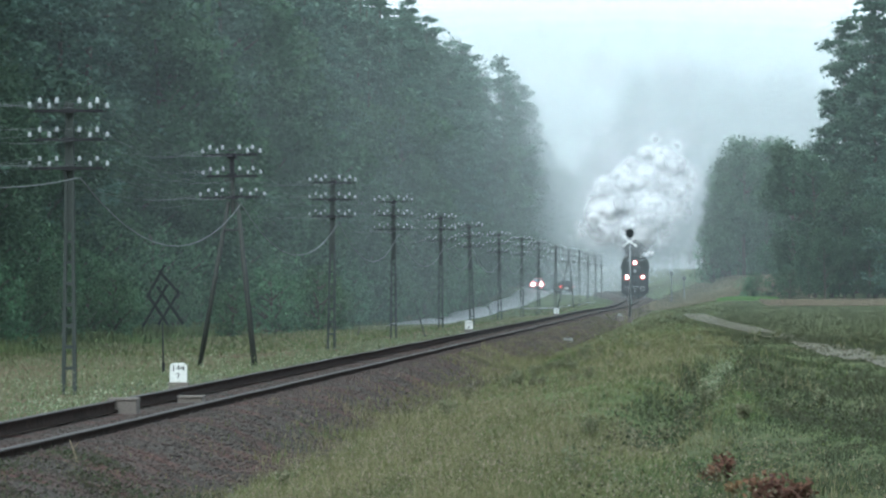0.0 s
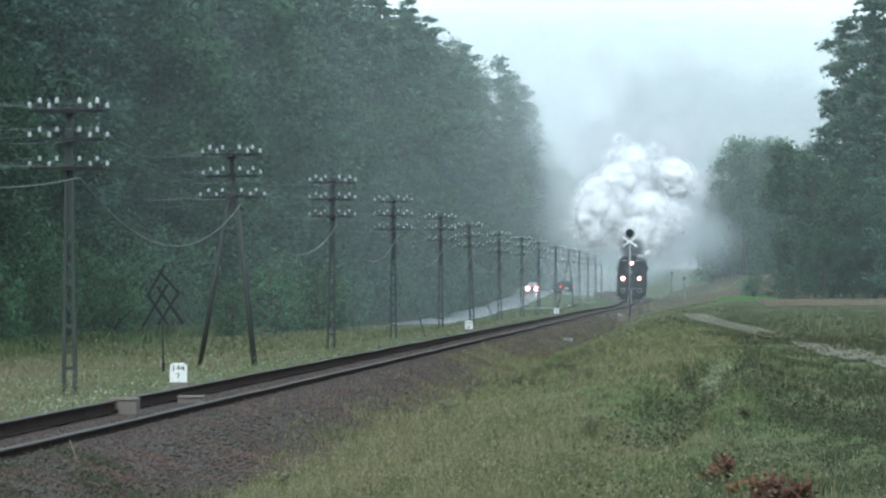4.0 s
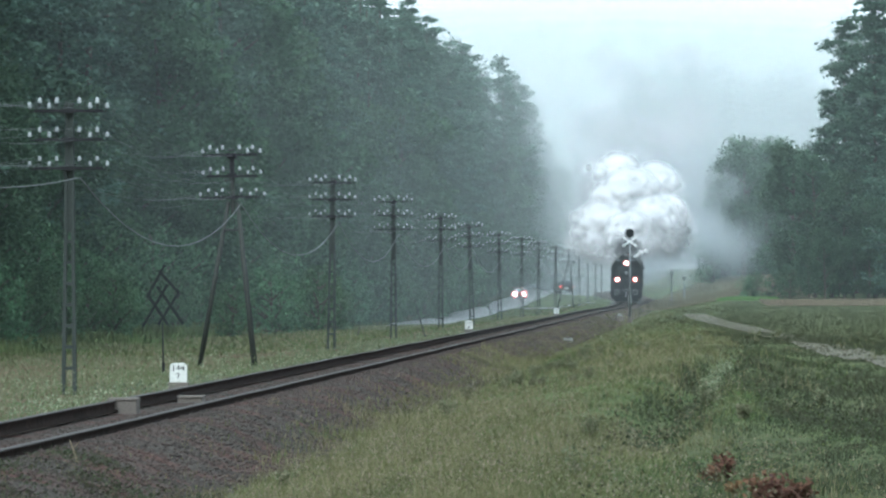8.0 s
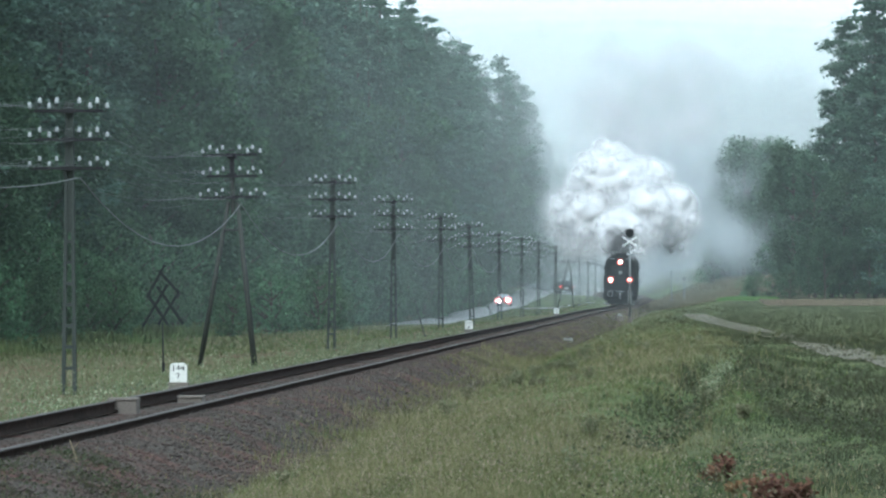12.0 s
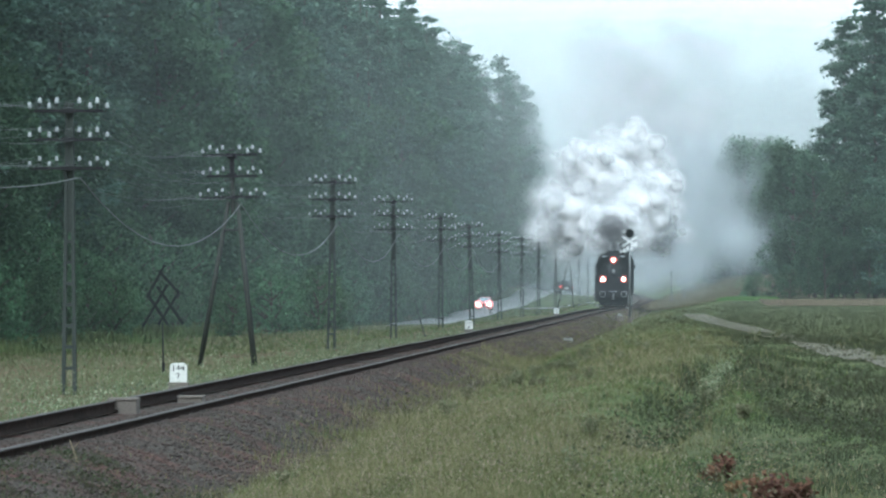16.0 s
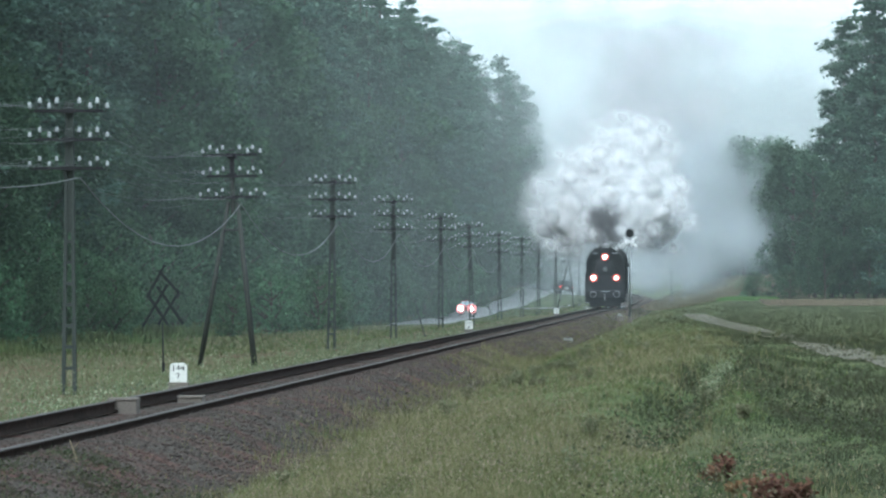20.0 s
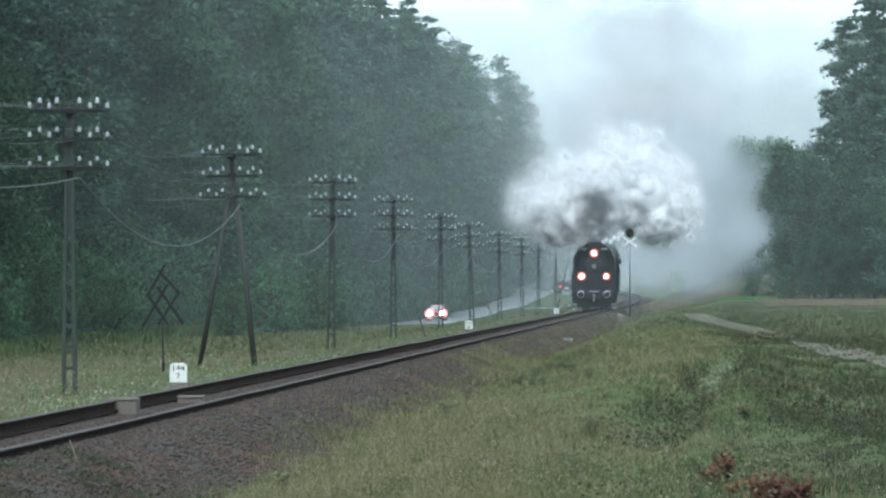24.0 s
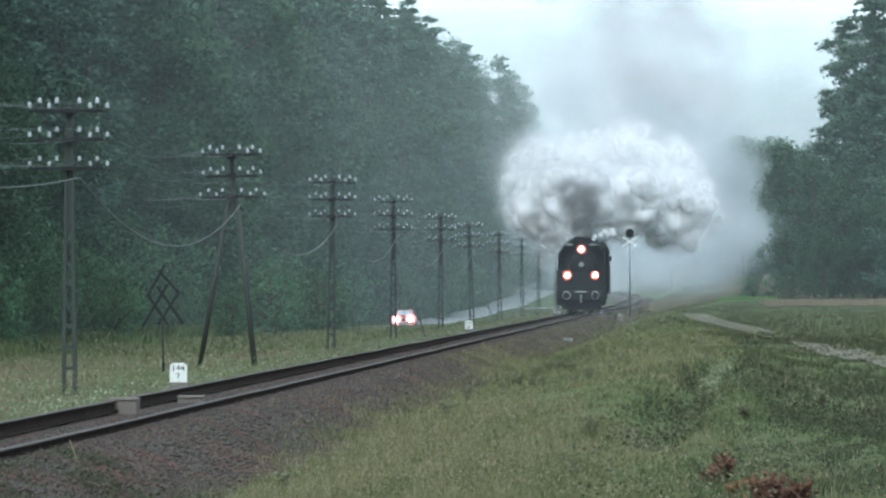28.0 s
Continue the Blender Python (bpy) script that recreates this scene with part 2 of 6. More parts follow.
M["thin_mist"] = vapour("thin_pale_mist", (0.85, 0.98, 0.97), 0.0065, 0.7, 1.0, 1.3, 0.15, 6.0, (0.6, 0.97), 0.15)
M["edge_mist"] = vapour("mist_along_the_forest", (0.85, 0.98, 0.97), 0.024, 0.2, 1.0, 1.3, 0.25, 6.0, (0.2, 0.95), 0.15)
M["far_mist"] = vapour("far_pale_mist", (0.93, 1.0, 1.0), 0.2, 0.8, 1.0, 1.3, 0.1, 6.0, (0.7, 0.86), 0.15)

k = Nodes("car_glass")
k.b.inputs["Base Color"].default_value = (0.45, 0.5, 0.52, 1)
k.b.inputs["Roughness"].default_value = 0.08
k.b.inputs["Specular IOR Level"].default_value = 0.9
k.b.inputs["Metallic"].default_value = 0.6
M["glass"] = k.m
k = Nodes("dark_car_glass")
k.b.inputs["Base Color"].default_value = (0.03, 0.035, 0.04, 1)
k.b.inputs["Roughness"].default_value = 0.2
M["dark_glass"] = k.m

k = Nodes("asphalt")
g1 = k.noise(60, 4)
g2 = k.noise(0.35, 3)
k.l(k.mix(g2, k.ramp(g1, [(0.3, (0.12, 0.12, 0.12)), (0.7, (0.2, 0.2, 0.2))]), (0.22, 0.22, 0.21)), k.b.inputs["Base Color"])
k.b.inputs["Roughness"].default_value = 0.42
k.bump(g1, 0.3, 0.01)
M["asphalt"] = k.m

k = Nodes("meadow_ground")
g1 = k.noise(5.0, 6)
g2 = k.noise(0.12, 4)
g3 = k.noise(0.5, 4)
c = k.ramp(g1, [(0.25, (0.036, 0.046, 0.02)), (0.5, (0.07, 0.082, 0.036)), (0.75, (0.125, 0.12, 0.066))])
c = k.mix(k.ramp(g2, [(0.42, (0, 0, 0)), (0.6, (1, 1, 1))]), c, k.ramp(g3, [(0.3, (0.055, 0.088, 0.028)), (0.7, (0.1, 0.115, 0.05))]))
k.l(c, k.b.inputs["Base Color"])
k.b.inputs["Roughness"].default_value = 0.95
k.b.inputs["Specular IOR Level"].default_value = 0.1
k.bump(g1, 0.8, 0.12)
M["ground"] = k.m

k = Nodes("trackbed_gravel")
v = k.n("ShaderNodeTexVoronoi", Scale=22.0)
k.l(k.coord(), v.inputs["Vector"])
g2 = k.noise(0.8, 6, None, 0.7)
g3 = k.noise(2.2, 5, None, 0.7)
c = k.ramp(v.outputs["Color"], [(0.1, (0.042, 0.036, 0.031)), (0.6, (0.08, 0.069, 0.059)), (0.95, (0.14, 0.122, 0.104))])
c = k.mix(k.ramp(g2, [(0.5, (0, 0, 0)), (0.62, (0.8, 0.8, 0.8))]), c, (0.11, 0.06, 0.05))
c = k.mix(k.ramp(g3, [(0.5, (0, 0, 0)), (0.66, (0.8, 0.8, 0.8))]), c, (0.05, 0.04, 0.035))
k.l(c, k.b.inputs["Base Color"])
k.b.inputs["Roughness"].default_value = 0.95
k.b.inputs["Specular IOR Level"].default_value = 0.05
k.bump(v.outputs["Distance"], 0.9, 0.05)
M["gravel"] = k.m

k = Nodes("worn_path")
g1 = k.noise(9.0, 5)
k.l(k.ramp(g1, [(0.3, (0.075, 0.07, 0.042)), (0.7, (0.125, 0.11, 0.072))]), k.b.inputs["Base Color"])
k.b.inputs["Roughness"].default_value = 0.95
k.bump(g1, 0.6, 0.05)
M["path"] = k.m
del M["soil"]

# ================= shorthand for meshes =================


def mesh_of(name, bm, material, smooth=False):
    me = bpy.data.meshes.new(name)
    bm.to_mesh(me)
    bm.free()
    if material:
        me.materials.append(material)
    if smooth:
        me.shade_smooth()
    return me


def part(name, bm, material, parent=None, label="", at=None, smooth=False):
    """One mesh object, under a thing or a part of it."""
    me = bm if isinstance(bm, bpy.types.Mesh) else mesh_of(name, bm, material, smooth)
    ob = new(name, me)
    ob.parent = parent
    if at is not None:
        ob.matrix_basis = at
    return tagged(ob, label) if label else ob


def thing(name, label, category, m=None, group="", kind=""):
    ob = new(name)
    ob.empty_display_size = 0.2
    if m is not None:
        ob.matrix_basis = m
    return tagged(ob, label, category, group, kind)


def raw_mesh(name, verts, faces, material, smooth=False):
    """A mesh from numpy arrays: verts (n, 3), faces (m, k)."""
    verts, faces = np.asarray(verts, np.float32), np.asarray(faces, np.int32)
    me = bpy.data.meshes.new(name)
    me.vertices.add(len(verts))
    me.vertices.foreach_set("co", verts.ravel())
    k_ = faces.shape[1]
    me.loops.add(faces.size)
    me.loops.foreach_set("vertex_index", faces.ravel())
    me.polygons.add(len(faces))
    me.polygons.foreach_set("loop_start", np.arange(0, faces.size, k_, dtype=np.int32))
    me.polygons.foreach_set("loop_total", np.full(len(faces), k_, np.int32))
    me.update(calc_edges=True)
    me.materials.append(material)
    if smooth:
        me.shade_smooth()
    return me


def box(bm, x0, x1, y0, y1, z0, z1, bevel=0.0):
    r = bmesh.ops.create_cube(bm, size=1.0)
    vs = r["verts"]
    bmesh.ops.scale(bm, vec=(x1 - x0, y1 - y0, z1 - z0), verts=vs)
    bmesh.ops.translate(bm, vec=((x0 + x1) / 2, (y0 + y1) / 2, (z0 + z1) / 2), verts=vs)
    if bevel:
        es = list({e for v_ in vs for e in v_.link_edges})
        bmesh.ops.bevel(bm, geom=es, offset=bevel, segments=2, affect="EDGES", profile=0.6)
    return bm


def boxed(x0, x1, y0, y1, z0, z1, bevel=0.0):
    return box(bmesh.new(), x0, x1, y0, y1, z0, z1, bevel)


def tube(bm, a, b, r0, r1=None, n=10, caps=True):
    a, b = Vector(a), Vector(b)
    r1 = r0 if r1 is None else r1
    m = Matrix.Translation((a + b) / 2) @ (b - a).to_track_quat("Z", "Y").to_matrix().to_4x4()
    bmesh.ops.create_cone(bm, cap_ends=caps, segments=n, radius1=r0, radius2=r1, depth=(b - a).length, matrix=m)
    return bm


def tubed(a, b, r0, r1=None, n=10):
    return tube(bmesh.new(), a, b, r0, r1, n)


def lathe(bm, outline, axis="Z", n=20, at=(0, 0, 0)):
    """Turn (radius, height) pairs about an axis."""
    rings = []
    for r, h in outline:
        ring = []
        for i in range(n):
            a = 2 * math.pi * i / n
            p = (r * math.cos(a), r * math.sin(a), h)
            p = {"Z": p, "Y": (p[0], p[2], p[1]), "X": (p[2], p[0], p[1])}[axis]
            ring.append(bm.verts.new(Vector(p) + Vector(at)))
        rings.append(ring)
    for a, b in zip(rings, rings[1:]):
        for i in range(n):
            bm.faces.new((a[i], a[(i + 1) % n], b[(i + 1) % n], b[i]))
    bm.faces.new(rings[0][::-1])
    bm.faces.new(rings[-1])
    bmesh.ops.recalc_face_normals(bm, faces=bm.faces)
    return bm


def prism(bm, outline, y0, y1, axis="Y"):
    """A closed outline (a, b) pushed along an axis: Y gives (x, z), X gives (y, z)."""
    def at(p, d):
        return (p[0], d, p[1]) if axis == "Y" else (d, p[0], p[1])
    f = [bm.verts.new(at(p, y0)) for p in outline]
    b = [bm.verts.new(at(p, y1)) for p in outline]
    n = len(outline)
    bm.faces.new(f)
    bm.faces.new(b[::-1])
    for i in range(n):
        bm.faces.new((f[i], b[i], b[(i + 1) % n], f[(i + 1) % n]))
    bmesh.ops.recalc_face_normals(bm, faces=bm.faces)
    return bm


def sweep(name, pts, rad, material, n=5):
    """A round cable through points."""
    p = np.array(pts, float)
    d = np.gradient(p, axis=0)
    d /= np.linalg.norm(d, axis=1)[:, None]
    side = np.cross(d, (0, 0, 1.0))
    side /= np.linalg.norm(side, axis=1)[:, None] + 1e-9
    up = np.cross(side, d)
    a = np.arange(n) * 2 * math.pi / n
    v_ = (p[:, None] + rad * (np.cos(a)[None, :, None] * side[:, None] + np.sin(a)[None, :, None] * up[:, None])).reshape(-1, 3)
    i, j = np.meshgrid(np.arange(len(p) - 1), np.arange(n), indexing="ij")
    f = np.stack([i * n + j, i * n + (j + 1) % n, (i + 1) * n + (j + 1) % n, (i + 1) * n + j], -1).reshape(-1, 4)
    return raw_mesh(name, v_, f, material, True)


# ================= the plan =================
# u: metres across the line from the eye's own parallel to it, y: metres away.


def spot(u, y, z=0.0):
    return Vector((u + SLOPE * y, y, z))


def soft_step(a, b, x):
    t = np.clip((np.asarray(x, float) - a) / (b - a), 0, 1)
    return t * t * (3 - 2 * t)


def eased(x, xs, ys, reach=14.0):
    """Linear steps, rounded over a reach."""
    return sum(np.interp(np.asarray(x, float) + d * reach, xs, ys) for d in (-1, -0.5, 0, 0.5, 1)) / 5


def rail_u(y):
    return eased(y, [0, 240, 295, 342, 412, 466, 490, 540, 620, 900], [-8.2, -8.22, -8.4, -8.45, -8.72, -8.9, -9.0, -10.2, -14.5, -60])


def rail_z(y):
    return eased(y, [0, 300, 357, 396, 428, 443, 467, 490, 560, 700], [0, 0.03, -0.08, -0.13, -0.05, 0.02, 0.13, 0.3, 0.6, 1.4]) + np.clip(np.asarray(y, float) * 3e-5, 0, 0.006) * (np.sin(np.asarray(y, float) * 0.31) + 0.7 * np.sin(np.asarray(y, float) * 0.73 + 1.0))


def road_u(y):
    return eased(y, [0, 640, 700, 900], [-25.5, -25.5, -27, -60])


def road_z(y):
    return eased(y, [0, 230, 300, 361, 388, 445, 497, 536, 549, 574, 603, 620, 640, 700], [-0.65, -0.75, -1.4, -1.8, -1.62, -1.45, -1.0, -0.8, -0.5, -0.17, 0.15, 0.7, 1.4, 2.4], 5)


def lumps(u, y):
    return (0.5 * np.sin(u * 0.9 + 1.3 * np.sin(y * 0.11)) * np.sin(y * 0.17 + 0.7) + 0.3 * np.sin(u * 2.1 + y * 0.37) + 0.2 * np.sin(y * 0.83 - u * 1.1))


def ground_z(u, y):
    """The lie of the land."""
    u, y = np.asarray(u, float), np.asarray(y, float)
    d = u - (rail_u(y) + 8.2)                      # follows the line's bend
    base = rail_z(y)
    # the meadow bank on the path's side
    bank = np.interp(y, [0, 40, 70, 110, 170, 240, 330, 420, 520, 700], [0.1, 0.1, 0.12, 0.16, 0.2, 0.2, 0.28, 0.6, 2.6, 4.0])
    hump = 0.16 * np.exp(-(((u + 0.6) / 2.6) ** 2)) * np.exp(-(((y - 135) / 45) ** 2))
    right = base * 0.3 + -0.62 + (bank + 0.62) * soft_step(-6.0, -1.5 + np.clip((y - 300) * 0.04, 0, 8), d) + hump + 0.11 * lumps(u, y) * soft_step(-6.5, -3.5, d) * (1 - 0.97 * soft_step(70, 150, y))
    # a shallow ditch that runs aslant, and the swells beside it
    win = soft_step(40, 50, y) * (1 - soft_step(84, 98, y))
    cut = u - (0.02 - 0.018 * (87 - y))
    right = right - 0.3 * win * np.exp(-((cut / 0.3) ** 2)) + 0.2 * win * np.exp(-(((cut - 0.85) / 0.5) ** 2)) + 0.1 * win * np.exp(-(((cut + 0.9) / 0.6) ** 2))
    right = right - 0.22 * np.exp(-(((u - 1.9) / 0.55) ** 2)) * np.exp(-(((y - 56) / 9) ** 2))
    right = np.where(u > 12, right + 0.02 * (u - 12), right)
    # the far side: a verge by the poles, then down to the road
    rz = road_z(y)
    verge = base * 0.6 - 0.45 + 0.04 * lumps(u, y)
    left = verge + (rz - verge) * soft_step(-11.5, -18.5, d)
    left = np.where(d < -28.5, left + (0.9 + 0.1 * lumps(u * 0.3, y * 0.3)) * soft_step(-28.5, -40, d), left)
    return np.where(d > -7.5, right, left)


def surface_z(u, y):
    """The ground, or the trackbed's shoulder where that lies over it."""
    a = np.asarray(u, float) - rail_u(y)
    bed_z = rail_z(y) + np.interp(a, [-2.6, -1.9, -1.5, 0.82, 0.84, 1.3, 1.75, 2.3, 3.2, 4.2], [-0.75, -0.26, -0.2, -0.2, -0.1, -0.1, -0.22, -0.46, -0.6, -0.8])
    return np.maximum(ground_z(u, y), np.where(np.abs(a) < 4.2, bed_z, -9.0))


def stand(u, y, rz=0.0, sink=0.0):
    p = spot(u, y, float(ground_z(u, y)) - sink)
    return pose(*p, 0, 0, rz)

# ================= ground, road, path =================


def sheet(name, us, ys, material, lift=0.0, label="", category="", follow=None):
    uu, yy = np.meshgrid(us, ys, indexing="ij")
    off = follow(yy) if follow else 0.0
    zz = ground_z(uu + off, yy) + lift
    v_ = np.stack([uu + off + SLOPE * yy, yy, zz], -1).reshape(-1, 3)
    n, m = len(us), len(ys)
    i, j = np.meshgrid(np.arange(n - 1), np.arange(m - 1), indexing="ij")
    f = np.stack([i * m + j, (i + 1) * m + j, (i + 1) * m + j + 1, i * m + j + 1], -1).reshape(-1, 4)
    ob = new(name, raw_mesh(name, v_, f, material, True))
    return tagged(ob, label, category, kind="structure")


G_US = np.concatenate([np.linspace(-900, -60, 15), np.linspace(-52, -34, 8), np.linspace(-32, -11, 43), np.linspace(-10.5, 10, 83), np.linspace(11, 30, 14), np.linspace(40, 900, 16)])
G_YS = np.concatenate([np.linspace(-300, 0, 8), np.linspace(8, 28, 8), np.linspace(29, 150, 160), np.linspace(152, 360, 100), np.linspace(365, 760, 60), np.linspace(790, 3200, 20)])
sheet("ground", G_US, G_YS, M["ground"], 0, "rough summer meadow falling to a verge and a road", "meadow")
sheet("road", np.linspace(-2.4, 2.4, 7), np.linspace(280, 690, 160), M["asphalt"], 0.05, "worn grey asphalt country road beside the railway", "road", road_u)
side_us = lambda yy: -18.5 + 0 * yy
sheet("side_road", np.linspace(-4.6, 4.6, 12), np.linspace(500, 512, 8), M["asphalt"], 0.06, "asphalt spur from the road to the level crossing", "road", side_us)


def path_u(y):
    return eased(y, [70, 90, 104, 130, 167, 230], [4.4, 3.5, 2.8, 1.5, 0.0, -1.2], 8)


sheet("path", np.linspace(-0.62, 0.62, 9), np.linspace(74, 230, 120), M["path"], 0.03, "trodden sandy path through the meadow", "path", path_u)

# ================= track =================
T_YS = np.concatenate([np.linspace(22, 160, 70), np.linspace(163, 620, 120)])


def along(cols, name, material, ys=T_YS):
    """Sweep a cross-section, rows of (across, height over the rail heads), along the line."""
    ru, rz = rail_u(ys), rail_z(ys)
    c = np.array(cols)
    v_ = np.stack([ru[:, None] + c[None, :, 0] + SLOPE * ys[:, None], np.repeat(ys[:, None], len(c), 1), rz[:, None] + c[None, :, 1]], -1).reshape(-1, 3)
    n, m = len(ys), len(c)
    i, j = np.meshgrid(np.arange(n - 1), np.arange(m - 1), indexing="ij")
    f = np.stack([i * m + j, i * m + j + 1, (i + 1) * m + j + 1, (i + 1) * m + j], -1).reshape(-1, 4)
    return raw_mesh(name, v_, f, material)


bed = tagged(new("trackbed", along([(-2.6, -0.75), (-1.9, -0.26), (-1.5, -0.2), (-0.9, -0.2), (-0.6, -0.21), (0, -0.235), (0.6, -0.21), (0.69, -0.2), (0.82, -0.2), (0.84, -0.1), (1.3, -0.1), (1.75, -0.22), (2.3, -0.46), (3.2, -0.6), (4.2, -0.8)], "trackbed", M["gravel"])),
             "dark reddish-brown stone ballast under the single track", "trackbed", kind="structure")

RAIL = [(-0.07, -0.17), (-0.07, -0.155), (-0.012, -0.13), (-0.012, -0.05), (-0.036, -0.038), (-0.036, -0.006), (0.036, -0.006), (0.036, -0.038), (0.012, -0.05), (0.012, -0.13), (0.07, -0.155), (0.07, -0.17), (-0.07, -0.17)]
HEAD = [(-0.0365, -0.02), (-0.0365, -0.004), (-0.024, 0.0), (0.024, 0.0), (0.0365, -0.004), (0.0365, -0.016)]
for side in (-0.7535, 0.7535):
    r_ = tagged(new("rail", along([(a + side, b) for a, b in RAIL], "rail", M["rust"])), "rusty steel rail with a bright worn head", "rail", "rails of the track", "structure")
    part("rail_head", along([(a + side, b) for a, b in HEAD], "rail_head", M["steel_head"]), None, r_, "bright worn running surface")

# sleepers, half buried, each a part of the trackbed
bm = boxed(-1.3, 1.3, -0.13, 0.13, -0.39, -0.228, 0.02)
sleeper_mesh = mesh_of("sleeper", bm, M["timber"])
y_ = 24.0
for i in range(150):
    p = spot(float(rail_u(y_)), y_, float(rail_z(y_)))
    m = pose(p.x, p.y, p.z, 0, 0, -math.degrees(SLOPE))
    part("sleeper", sleeper_mesh, None, bed, at=m)
    y_ += 0.65
rest = []
while y_ < 480:
    rest.append(y_)
    y_ += 0.65
bm = bmesh.new()
cube_v = np.array([(x, y, z) for x in (-1.3, 1.3) for y in (-0.13, 0.13) for z in (-0.39, -0.228)])
cube_f = np.array([(0, 1, 3, 2), (4, 6, 7, 5), (0, 4, 5, 1), (2, 3, 7, 6), (1, 5, 7, 3), (0, 2, 6, 4)])
vs = np.concatenate([cube_v + np.array(spot(float(rail_u(a)), a, float(rail_z(a)))) for a in rest])
fs = np.concatenate([cube_f + 8 * i for i in range(len(rest))])
bm.free()
tagged(part("sleeper_row", raw_mesh("sleeper_row", vs, fs, M["timber"]), None, bed), kind="stuff")

# loose ballast stones on the near shoulder and between the rails
rng = np.random.default_rng(5)
octa = np.array([(1, 0, 0), (-1, 0, 0), (0, 1, 0), (0, -1, 0), (0, 0, 1), (0, 0, -1)], float)
octf = np.array([(0, 2, 4), (2, 1, 4), (1, 3, 4), (3, 0, 4), (2, 0, 5), (1, 2, 5), (3, 1, 5), (0, 3, 5)])
N = 70000
sy = 24 + 230 * rng.random(N) ** 2.4
su = rng.uniform(-2.4, 3.6, N)
keep = (np.abs(np.abs(su) - 0.7535) > 0.1)
sy, su = sy[keep], su[keep]
sz = np.interp(su, [-2.6, -1.9, -1.5, 0, 0.82, 0.84, 1.3, 1.75, 2.3, 3.2, 4.2], [-0.75, -0.26, -0.2, -0.235, -0.2, -0.1, -0.1, -0.22, -0.46, -0.6, -0.8])
size = rng.uniform(0.01, 0.026, len(su)) * (1 + 0.3 * (su > 1.6))
jit = octa[None] * (1 + rng.uniform(-0.4, 0.4, (len(su), 6, 1)))
th = rng.uniform(0, 6.28, len(su))
ct, st = np.cos(th)[:, None], np.sin(th)[:, None]
jx = jit[..., 0] * ct - jit[..., 1] * st
jy = jit[..., 0] * st + jit[..., 1] * ct
jit = np.stack([jx, jy, jit[..., 2] * 0.7 + 0.25 * jx], -1)
cx = rail_u(sy) + su + SLOPE * sy
vs = (np.stack([cx, sy, sz + 0.014 + rail_z(sy)], -1)[:, None] + jit * size[:, None, None]).reshape(-1, 3)
fs = (octf[None] + 6 * np.arange(len(su))[:, None, None]).reshape(-1, 3)
tagged(part("ballast_stones", raw_mesh("ballast_stones", vs, fs, M["ballast"]), None, bed, "broken brown and grey track stones"), kind="stuff")

# boxes between the rails
for y_, du, w_, h_, col in ((66.4, -0.62, 0.42, 0.2, "concrete"), (73.0, -0.4, 0.4, 0.07, "concrete")):
    b_ = thing("track_box", "weathered concrete box between the rails", "track box", pose(*spot(float(rail_u(y_)) + du, y_, -0.2), 0, 0, -3.5), "boxes between the rails")
    part("body", boxed(-w_ / 2, w_ / 2, -0.2, 0.2, -0.05, h_, 0.02), M[col], b_)
    part("lid", boxed(-w_ / 2 - 0.015, w_ / 2 + 0.015, -0.22, 0.22, h_, h_ + 0.035, 0.012), M[col], b_, "worn flat lid")

# ================= telegraph line =================
INS = [(-0.78, 0), (-0.58, 1), (-0.39, 0), (-0.24, 1), (0.21, 1), (0.43, 0), (0.57, 1), (0.77, 0)]


def insulator_mesh():
    bm = lathe(bmesh.new(), [(0.026, 0.0), (0.042, 0.005), (0.044, 0.042), (0.031, 0.06), (0.034, 0.078), (0.03, 0.105), (0.013, 0.12)], n=10)
    return mesh_of("insulator", bm, M["porcelain"], True)


INS_MESH = insulator_mesh()
PIN_HI = mesh_of("pin", tubed((0, 0, 0.03), (0, 0, 0.17), 0.011, n=6), M["arm"])
PIN_LO = mesh_of("pin", tubed((0, 0, 0.03), (0, 0, 0.08), 0.011, n=6), M["arm"])
ARM_MESH = mesh_of("crossarm", box(boxed(-0.68, 0.68, -0.07, -0.02, -0.028, 0.028, 0.006), -0.13, 0.13, -0.13, 0.02, -0.045, 0.045), M["arm"])
BRACKET = mesh_of("bracket", tube(tubed((-0.12, 0, -0.01), (-0.02, 0, -0.02), 0.012, n=6), (-0.02, 0, -0.02), (0, 0, 0.06), 0.012, n=6), M["arm"])
TOP_ARM = 5.61


